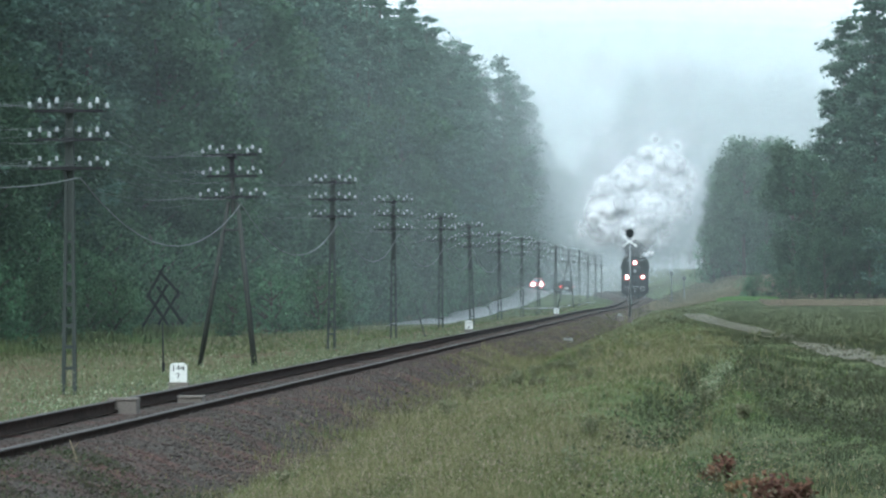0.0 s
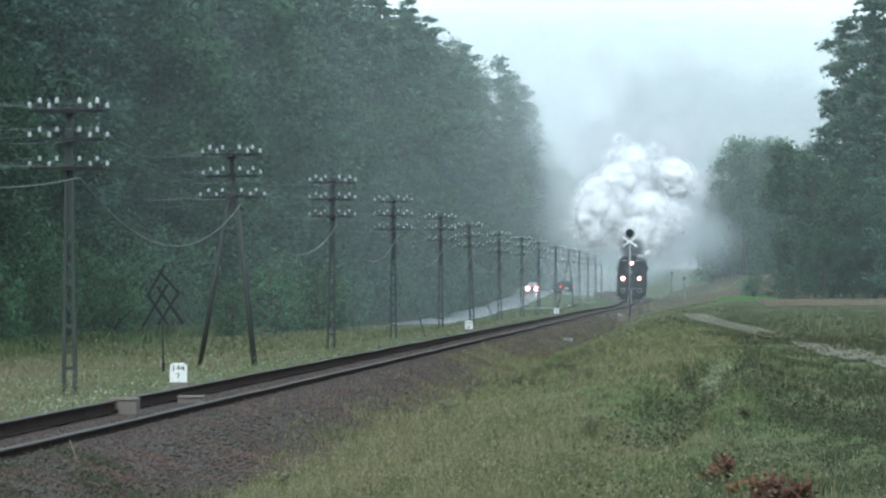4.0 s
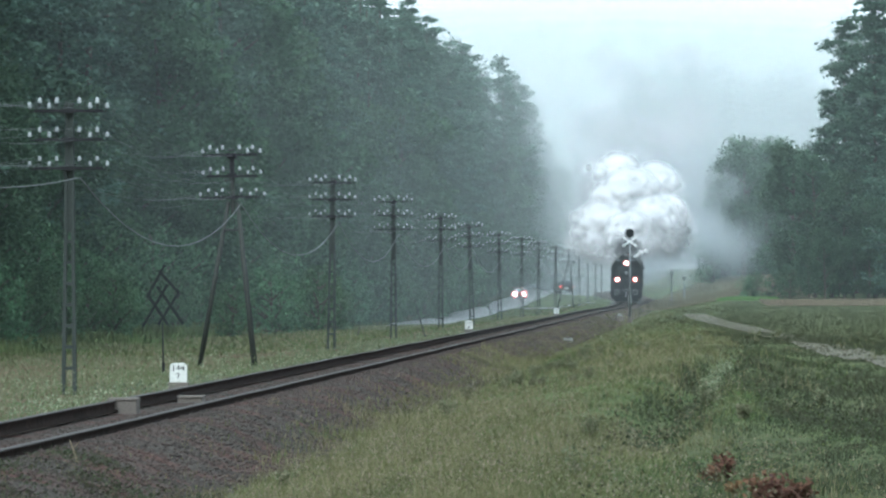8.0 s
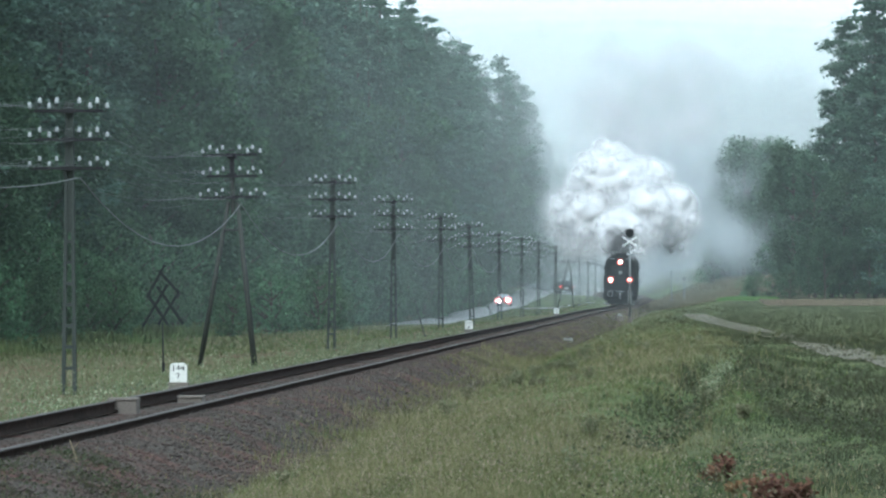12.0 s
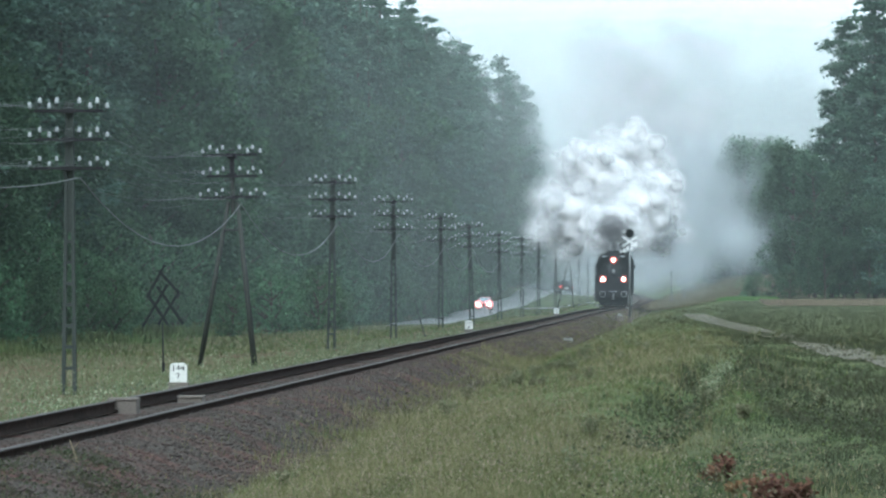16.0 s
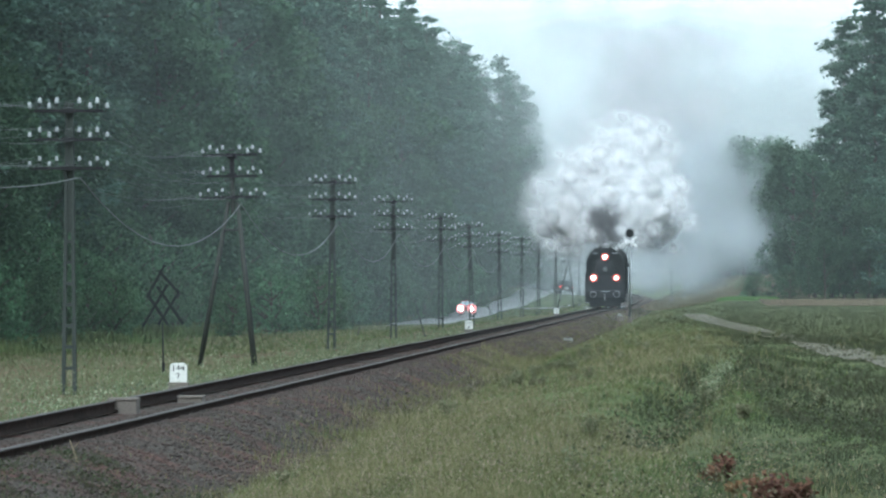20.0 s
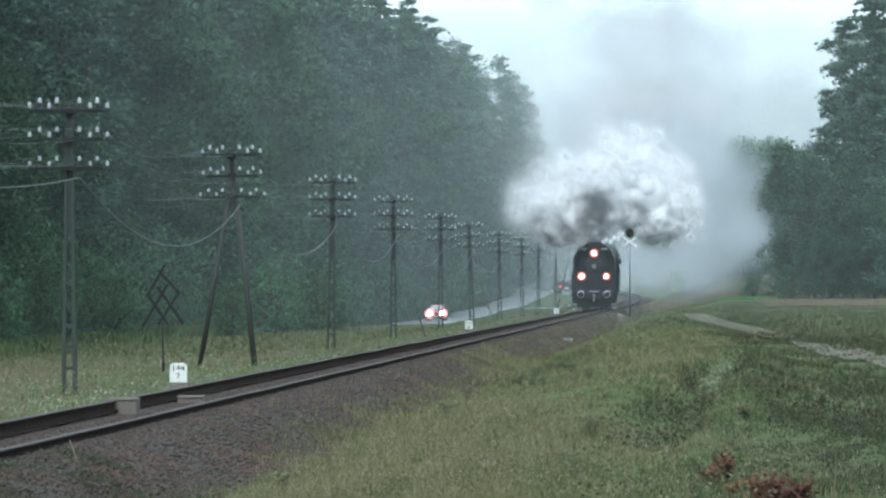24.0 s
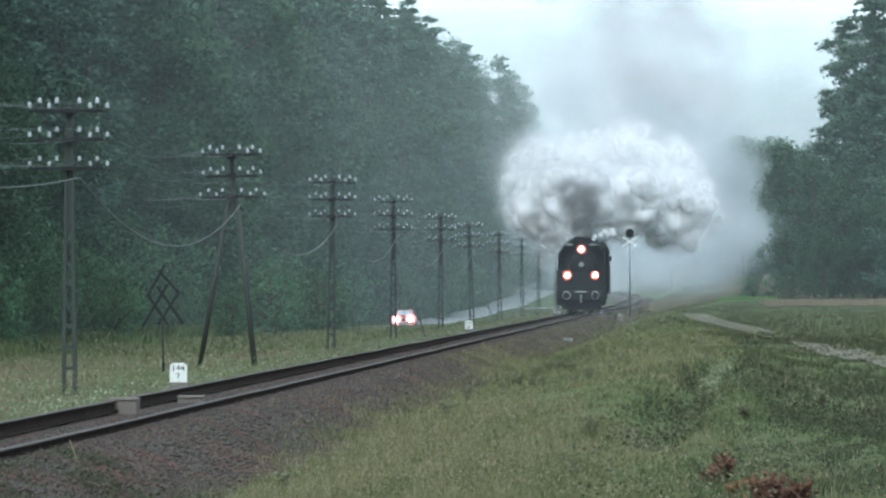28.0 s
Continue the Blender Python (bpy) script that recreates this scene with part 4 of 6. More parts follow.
for i in range(16):
    plant("broad", random.uniform(0.5, 14), random.uniform(520, 640), random.uniform(0.8, 1.25))
for i in range(96):
    y_ = random.uniform(700, 800)
    far_tree("back_pine", -15 + 0.6 * i + random.uniform(-1, 1), y_, random.uniform(1.02, 1.22), 1.5)
for i in range(24):
    plant("broad", random.uniform(-20, 30), random.uniform(670, 690), random.uniform(0.8, 1.2), dz=1.0)
wood = thing("far_wood", "tall pines closing the view in the mist", "forest", kind="stuff")
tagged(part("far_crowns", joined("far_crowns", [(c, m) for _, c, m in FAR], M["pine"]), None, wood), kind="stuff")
tagged(part("far_trunks", joined("far_trunks", [(t, m) for t, _, m in FAR], M["bark"]), None, wood), kind="stuff")

# ================= meadow grass =================


def blades(name, label, us, ys, hs, width, material, rng, bend=0.9):
    """Bent grass blades, three faces each, standing on the ground."""
    n = len(us)
    z0 = surface_z(us, ys)
    a = rng.uniform(0, 6.283, n)
    dx, dy = np.cos(a), np.sin(a)
    b = rng.uniform(0.1, 1.0, n) * bend
    base = np.stack([us + SLOPE * ys, ys, z0 - 0.03], -1)
    side = np.stack([-dy, dx * 0, 0 * dx], -1)
    side[:, 0] = np.where(np.abs(side[:, 0]) < 0.5, 0.6, side[:, 0])
    w = width * rng.uniform(0.6, 1.4, n)[:, None]
    mid = base + np.stack([dx * b * hs * 0.35, dy * b * hs * 0.35, hs * 0.6], -1)
    tip = base + np.stack([dx * b * hs * 1.1, dy * b * hs * 1.1, hs * (1 - 0.3 * b)], -1)
    v_ = np.stack([base - side * w, base + side * w, mid + side * w * 0.8, mid - side * w * 0.8, tip], 1).reshape(-1, 3)
    i0 = np.arange(n)[:, None] * 5
    f = np.concatenate([i0 + np.array([[0, 1, 2]]), i0 + np.array([[0, 2, 3]]), i0 + np.array([[3, 2, 4]])])
    return tagged(new(name, raw_mesh(name, v_, f, material)), label, "grass", kind="stuff")


def scatter(rng, n, y0, y1, u0, u1, power=2.0):
    """Denser near the eye."""
    t = rng.random(n)
    q = 1 / y0 + (1 / y1 - 1 / y0) * t ** (1 / power)
    return rng.uniform(u0, u1, n), 1 / q


# patches of the meadow: across, along, half widths, and which cover wins there
PATCHES = [("tan", -2.2, 41, 1.7, 0.22, 1.1), ("tan", -3.9, 62, 1.2, 0.3, 0.7), ("tan", -0.6, 94, 1.0, 0.22, 0.8), ("tan", -5.6, 170, 1.3, 0.5, 1.8), ("tan", 9, 345, 7, 0.12, 1.5), ("tan", -3, 470, 5, 0.22, 1.5),
           ("lush", -0.8, 38, 0.75, 0.14, 0.9), ("lush", -3.9, 108, 0.75, 0.2, 1.3), ("lush", 0.22, 52, 0.4, 0.18, 1.5), ("lush", 1.55, 84, 1.1, 0.14, 1.0), ("lush", -3.2, 76, 0.9, 0.14, 0.5), ("lush", 2.4, 400, 2.6, 0.05, 2.0),
           ("weed", -0.62, 50, 0.36, 0.09, 2.4), ("weed", -0.42, 60, 0.36, 0.1, 2.4), ("weed", -0.18, 74, 0.4, 0.12, 1.6), ("weed", 1.2, 48, 0.7, 0.1, 1.6), ("lush", -1.6, 62, 0.6, 0.16, 0.7), ("weed", 1.6, 54, 0.7, 0.1, 1.5), ("weed", 0.9, 43, 1.0, 0.16, 0.6), ("weed", -1.8, 215, 1.6, 0.3, 0.9), ("weed", 6.0, 210, 5.0, 0.45, 2.6), ("weed", 2.6, 66, 1.5, 0.25, 1.3), ("weed", 1.6, 112, 1.8, 0.3, 0.9)]


def cover(us, ys, rng):
    """Which grass grows where: 0 tan, 1 lush, 2 dark."""
    score = {"tan": 0.75 - 0.3 * soft_step(-3.0, 1.0, us), "lush": 0.46 + 0.06 * soft_step(-3.0, 1.0, us), "weed": 0.2 + 1.4 * soft_step(-1.0, 1.6, us)}
    wob = 0.35 * np.sin(us * 2.3 + 1.7 * np.sin(np.log(ys) * 9))
    for kind, u0, y0, du, dy, gain in PATCHES:
        score[kind] = score[kind] + gain * np.exp(-(((us + wob * du - u0) / du) ** 2) - ((np.log(ys / y0) / dy) ** 2))
    lump = np.sin(us * 3.1 + 2.0 * np.sin(np.log(ys) * 13)) * np.sin(np.log(ys) * 21 + us) + 0.6 * np.sin(us * 7.3 - np.log(ys) * 31) * np.sin(np.log(ys) * 47 + us * 2.1)
    lump = lump * (1 - soft_step(100, 150, ys))
    score["tan"] = score["tan"] * (1 + 0.45 * lump).clip(0.2)
    score["weed"] = score["weed"] * (1 - 0.35 * lump).clip(0.2)
    w = np.stack([score["tan"] ** 2.4, score["lush"] ** 2.4, score["weed"] ** 2.4])
    w = np.cumsum(w / w.sum(0), 0)
    r = rng.random(len(us))
    return (r > w[0]).astype(int) + (r > w[1])


rng = np.random.default_rng(8)
n = 330000
us, ys = scatter(rng, n, 29, 130, -6.9, 4.8, 1.2)
on_path = (np.abs(us - path_u(ys)) < 0.6 * (ys > 72)) & (rng.random(n) < 0.38 - 0.3 * np.exp(-((np.log(ys / 128) / 0.22) ** 2)))
thin = rng.random(n) < soft_step(-6.4, -4.7, us + 0.35 * np.sin(ys * 0.7) - 0.9 * soft_step(75, 38, ys) + 0.9 * soft_step(80, 130, ys)).clip(0.03) * (0.85 + 0.15 * np.sin(us * 1.7 + ys * 0.13))
k_ = thin & ~on_path
us, ys = us[k_], ys[k_]
kind_ = cover(us, ys, rng)
tuss = np.sin(us * 4.1 + 1.9 * np.sin(ys * 0.9)) * np.sin(ys * 1.3 + 2.2 * np.sin(us * 2.7)) + 0.6 * np.sin(us * 9.7 + ys * 2.1) * np.sin(ys * 3.7 - us * 5.3)
hs = rng.uniform(0.05, 0.24, len(us)) * (0.85 + 0.25 * np.sin(us * 0.9 + ys * 0.1)) * (0.85 + 0.4 * tuss).clip(0.3)
wd = 0.0030 * np.clip(ys / 45, 1, 3)[:, None]
for i, (nm, label, m_, tall, wide) in enumerate((("meadow_grass", "tall seeding meadow grass, pale and brownish", "grass", 1.15, 1.0), ("lush_grass", "low lush green grass in the meadow", "lush", 0.85, 1.3), ("dark_grass", "dark green coarse grass in the meadow", "weed", 0.75, 1.5))):
    q_ = kind_ == i
    blades(nm, label, us[q_], ys[q_], hs[q_] * tall, wd[q_] * wide, M[m_], rng)
n = 40000
us, ys = scatter(rng, n, 29, 110, -6.0, 4.0, 1.2)
k_ = (rng.random(n) < soft_step(-6.4, -4.7, us - 1.3 * soft_step(75, 38, ys))) & (cover(us, ys, rng) == 0)
us, ys = us[k_], ys[k_]
pts = np.stack([us + SLOPE * ys, ys, ground_z(us, ys) + rng.uniform(0.08, 0.34, len(us))], -1)
v_, q = tufts(rng, pts, 0.02, 1.6)
tagged(new("grass_seed_heads", raw_mesh("grass_seed_heads", v_, q, M["seed"])), "pale brownish seed heads over the meadow grass", "grass", kind="stuff")
n = 100000
us, ys = scatter(rng, n, 110, 600, -6.9, 18, 0.8)
k_ = ~((np.abs(us - path_u(ys)) < 0.65) & (ys < 235) & (rng.random(n) < 0.38 - 0.3 * np.exp(-((np.log(ys / 128) / 0.22) ** 2))))
us, ys = us[k_], ys[k_]
n = len(us)
kind_ = cover(us, ys, rng)
hb, wb = rng.uniform(0.04, 0.14, n), 0.010 * (ys / 150)[:, None]
for i, (nm, label, m_) in enumerate((("bank_grass", "rough pale grass on the far bank", "grass"), ("bright_grass", "bright green grass on the far bank", "lush"), ("bank_weeds", "dark green weeds on the far bank", "weed"))):
    q_ = kind_ == i
    blades(nm, label, us[q_], ys[q_], hb[q_], wb[q_], M[m_], rng)
for nm, label, m_, n, u0, u1, y0, y1 in (("slope_grass", "dry tan grass on the rising slope", "seed", 16000, -7, 9, 405, 580), ("field_grass", "dry pinkish grass along the far field", "straw", 20000, 3.5, 18, 312, 372), ("clearing_grass", "bright grass before the bushes", "bright", 6000, 0.0, 5.2, 378, 408)):
    us, ys = rng.uniform(u0, u1, n), rng.uniform(y0, y1, n)
    blades(nm, label, us, ys, rng.uniform(0.1, 0.3, n), 0.04 * np.ones((n, 1)), M[m_], rng)
n = 2200
us, ys = scatter(rng, n, 60, 280, -6.2, -5.0, 1.0)
k_ = rng.random(n) < 0.25 + 0.75 * soft_step(-7.2, -5.4, us + 0.3 * np.sin(ys * 0.4))
us, ys = us[k_], ys[k_]
blades("shoulder_grass", "sparse dry grass on the ballast shoulder", us, ys, rng.uniform(0.05, 0.2, len(us)), 0.005 * np.clip(ys / 60, 1, 4)[:, None], M["grass"], rng)
n = 90000
us, ys = scatter(rng, n, 70, 330, -33, -10.4, 1.0)
hv, wv = rng.uniform(0.06, 0.2, n) * (0.5 + 0.5 * soft_step(-10.6, -16, us)), 0.012 * np.clip(ys / 110, 0.8, 3)[:, None]
us, ys, hv, wv = (a_[np.abs(us - road_u(ys)) > np.where(ys > 275, 2.6, -1)] for a_ in (us, ys, hv, wv))
green = rng.random(len(us)) < 0.62 + 0.35 * np.sin(us * 0.8 + 1.5 * np.sin(ys * 0.06)) * np.sin(ys * 0.11 + us * 0.3) + 0.1 * np.sin(us * 2.3)
blades("verge_grass", "pale verge grass by the telegraph poles", us[~green], ys[~green], hv[~green], wv[~green], M["straw"], rng)
blades("verge_green_grass", "green verge grass by the telegraph poles", us[green], ys[green], hv[green], wv[green], M["verge"], rng)
n = 16000
us, ys = rng.uniform(-22.8, -17.5, n), rng.uniform(270, 400, n)
blades("roadside_grass", "long grass on the bank beside the road", us, ys, rng.uniform(0.2, 0.55, n) * soft_step(400, 350, ys).clip(0.25), 0.035 * np.ones((n, 1)), M["verge"], rng)
n = 26000
us, ys = scatter(rng, n, 112, 330, -30.5, -22.5, 1.0)
hv = rng.uniform(0.25, 0.85, n) * soft_step(-22.3, -27.5, us + 1.2 * np.sin(ys * 0.23) + 0.6 * np.sin(ys * 0.71)).clip(0.2)
us, ys, hv = (a_[(np.abs(us - road_u(ys)) > np.where(ys > 275, 2.8, -1))] for a_ in (us, ys, hv))
blades("forest_edge_weeds", "tall green weeds along the forest's foot", us, ys, hv, 0.022 * np.clip(ys / 150, 0.8, 3)[:, None], M["lush"], rng)
us, ys = scatter(rng, 3400, 70, 260, -17, -10.4, 1.0)
us = np.where(np.arange(len(us)) % 2, -10.4 - 1.1 * rng.random(len(us)), us)
pts = np.stack([us + SLOPE * ys, ys, surface_z(us, ys) + rng.uniform(0.1, 0.3, len(us))], -1)
v_, q = tufts(rng, pts, 0.05, 1.0)
tagged(new("verge_blossom", raw_mesh("verge_blossom", v_, q, M["flower"])), "pale blossom sprinkled through the verge grass", "flowers", kind="stuff")
n = 40000
us, ys = scatter(rng, n, 150, 520, -34, -14, 1.0)
us, ys = us[np.abs(us - road_u(ys)) > 2.6], ys[np.abs(us - road_u(ys)) > 2.6]
n = len(us)
hv, wv = rng.uniform(0.08, 0.25, n) * (1 + 2.0 * (us < road_u(ys))), 0.03 * np.clip(ys / 200, 0.8, 3)[:, None]
dry_ = rng.random(n) < 0.5 - 0.3 * (us < road_u(ys))
blades("verge_herbs", "green weeds along the road", us[~dry_], ys[~dry_], hv[~dry_], wv[~dry_], M["lush"], rng)
blades("verge_straw", "pale dry grass along the road", us[dry_], ys[dry_], hv[dry_], wv[dry_], M["grass"], rng)


def herb(name, label, u, y, size, stems, material, rng, flat=0.9, leaf=0.07, per=34, category="plant"):
    """A weed clump: stems, with sprays of leaves or flower heads."""
    t_ = thing(name, label, category, stand(u, y), "weeds in the meadow")
    bm = bmesh.new()
    pts = []
    for _ in range(stems):
        a, r = rng.uniform(0, 6.283), rng.uniform(0.1, 0.55) * size
        tip = (math.cos(a) * r, math.sin(a) * r, size * rng.uniform(0.5, 1.0))
        tube(bm, (tip[0] * 0.2, tip[1] * 0.2, -0.05), tip, 0.006, 0.003, 4, False)
        f = rng.uniform(0.3, 1.05, per)[:, None]
        pts.append(np.array(tip) * f + rng.normal(size=(per, 3)) * size * 0.1)
    tagged(part("stalk_tuft", bm, M["lush"], t_), kind="stuff")
    v_, q = tufts(rng, np.concatenate(pts), leaf, flat)
    part("foliage", raw_mesh("foliage", v_, q, material), None, t_)
    return t_


for u_, y_, s_ in ((0.05, 36.6, 0.22), (-0.06, 36.2, 0.16), (0.3, 31.8, 0.24), (0.42, 31.4, 0.26), (0.56, 31.6, 0.22), (0.12, 33, 0.12)):
    herb("dry_bracken", "rust-brown dead bracken lying in the grass", u_, y_, s_, 12, M["dry"], rng, 0.6, 0.04, 40)
for u_, y_, s_ in ((-0.1, 68, 0.45), (0.1, 70, 0.38), (-0.02, 66, 0.3)):
    herb("flowering_weed", "pale flowering weed standing over the grass", u_, y_, s_, 10, M["flower"], rng, 0.9, 0.035, 26)
for i in range(22):
    u_, y_ = rng.uniform(-4.5, 4.0), float(1 / rng.uniform(1 / 140, 1 / 36))
    herb("meadow_weed", "leafy green weed clump in the meadow", u_, y_, rng.uniform(0.14, 0.3), 8, M["verge"], rng, 0.9, rng.uniform(0.03, 0.045), 40)
for i in range(30):
    herb("meadow_weed", "leafy green weed clump in the meadow", rng.normal(-3.3, 0.7), rng.uniform(78, 112), rng.uniform(0.14, 0.28), 10, M["verge"], rng, 0.9, 0.035, 50)
for i in range(26):
    y_ = float(1 / rng.uniform(1 / 240, 1 / 80))
    herb("verge_flower", "cream flower heads in the verge grass", rng.uniform(-13.5, -10.8), y_, rng.uniform(0.3, 0.6), 6, M["flower"], rng, 0.5, 0.035, 9)

# small low leaves among the blades
for nm, label, m_, n, u0, u1 in (("low_herbs", "small pale herbs low in the meadow grass", "seed", 9000, -5.2, 0.5), ("low_clover", "small green leaves low in the meadow grass", "lush", 10000, -4.0, 4.0), ("low_dark_leaves", "small dark leaves low in the grass by the path", "weed", 12000, -1.0, 4.4)):
    us, ys = scatter(rng, n, 30, 100, u0, u1, 1.1)
    k_ = (np.sin(us * 1.3 + ys * 0.17 + n) + np.sin(us * 2.9 - ys * 0.31)) > -0.5
    us, ys = us[k_], ys[k_]
    pts = np.stack([us + SLOPE * ys, ys, surface_z(us, ys) + 0.2 * rng.random(len(us))], -1)
    v_, q = tufts(rng, pts, 0.026, 0.8)
    tagged(new(nm, raw_mesh(nm, v_, q, M[m_])), label, "herbs", kind="stuff")

# dark weed patches in the hollows; their dark tone also imitates the shade there
n = 60000
us, ys = scatter(rng, n, 36, 80, -1.8, 3.6, 1.0)
near_ = np.exp(-(((us - 0.02 + 0.018 * (87 - ys)) / 0.34) ** 2) - (np.log(ys / 58) / 0.22) ** 2) + np.exp(-(((us - 1.6) / 0.7) ** 2) - (np.log(ys / 54) / 0.1) ** 2)
k_ = rng.random(n) < near_ * 0.5
us, ys = us[k_], ys[k_]
pts = np.stack([us + SLOPE * ys, ys, ground_z(us, ys) + rng.uniform(0.02, 0.24, len(us))], -1)
v_, q = tufts(rng, pts, 0.04, 1.1)
tagged(new("weed_patches", raw_mesh("weed_patches", v_, q, M["weed"])), "dark green weeds that also stand in for shade in the meadow's hollows", "weeds", kind="stuff")

# moss and low weeds on the foot of the ballast
n = 18000
us, ys = rng.uniform(-7.2, -5.2, n), rng.uniform(33, 48, n)
k_ = rng.random(n) < 0.2 + 0.8 * (np.sin(us * 4.3 + ys * 0.9) + np.sin(ys * 1.7 - us * 2.2) > 0.4)
us, ys = us[k_], ys[k_]
pts = np.stack([us + SLOPE * ys, ys, surface_z(us, ys) + 0.09 * rng.random(len(us)) ** 2], -1)
v_, q = tufts(rng, pts, 0.036, 0.7)
tagged(new("ballast_moss", raw_mesh("ballast_moss", v_, q, M["weed"])), "dark moss and low weeds on the ballast's foot", "weeds", kind="stuff")

# a pale twig and dark stubs at the ballast's foot
for u_, y_, h_, m_ in ((-6.75, 46.8, 0.22, "seed"), (-6.0, 58.0, 0.16, "bark"), (-5.7, 63, 0.1, "bark")):
    t_ = thing("dead_stalk", "broken dead stalk at the foot of the ballast", "stalk", pose(*spot(u_, y_, float(surface_z(u_, y_)))), "dead stalks")
    part("stem", tubed((0.05, 0, -0.03), (-0.04, 0, h_), 0.014, 0.008, 6), M[m_], t_)
    part("twig", tubed((-0.01, 0, h_ * 0.6), (0.06, 0.02, h_ * 0.95), 0.008, 0.004, 5), M[m_], t_)

# ================= locomotive =================


def wheelset(parent, y, r, name="wheelset", gauge=0.72):
    """An axle with two spoked wheels, which turns as one."""
    ax = part(name, tubed((-gauge, 0, 0), (gauge, 0, 0), 0.085, n=12), M["loco_black"], parent, at=pose(0, y, r))
    for s_ in (-1, 1):
        bm = lathe(bmesh.new(), [(r * 0.84, -0.06), (r, -0.06), (r, 0.05), (r * 0.84, 0.06)], "X", 30, (s_ * (gauge + 0.03), 0, 0))
        n_ = 13 if r > 0.6 else 9
        for i in range(n_):
            a = 2 * math.pi * i / n_
            tube(bm, (s_ * gauge, 0.1 * math.cos(a), 0.1 * math.sin(a)), (s_ * gauge, r * 0.88 * math.cos(a), r * 0.88 * math.sin(a)), 0.045, 0.035, 5)
        lathe(bm, [(0.16, -0.08), (0.16, 0.08)], "X", 14, (s_ * (gauge + 0.02), 0, 0))
        part("wheel", bm, M["loco_red"], ax, "dull red spoked wheel")
    return ax


def headlamp(parent, x, z, y, r=0.22):
    l_ = part("headlamp", lathe(bmesh.new(), [(r + 0.03, 0.02), (r + 0.04, 0.1), (r * 0.8, 0.3), (r * 0.4, 0.36)], "Y", 20, (x, y, z)), M["loco_black"], parent, "lit headlamp")
    # added glowing disc and ring imitate the lamp's red halo
    part("halo_disc", lathe(bmesh.new(), [(r + 0.14, -0.005), (r + 0.14, 0.03), (r, 0.03)], "Y", 24, (x, y, z)), M["lamp_halo"], l_, "dim red glowing disc added as the lamp's outer halo")
    part("rim", lathe(bmesh.new(), [(r + 0.05, -0.015), (r + 0.05, 0.03), (r, 0.03)], "Y", 24, (x, y, z)), M["lens_halo"], l_, "reddish glowing ring added as the lamp's inner halo")
    part("lens", lathe(bmesh.new(), [(r * 0.35, -0.055), (r * 0.75, -0.045), (r, -0.022), (r, 0.02)], "Y", 24, (x, y, z)), M["lens"], l_, "bright white lens", smooth=True)
    part("bracket", boxed(x - 0.05, x + 0.05, y + 0.05, y + 0.25, z - r - 0.25, z - r, 0.01), M["loco_black"], l_)
    return l_


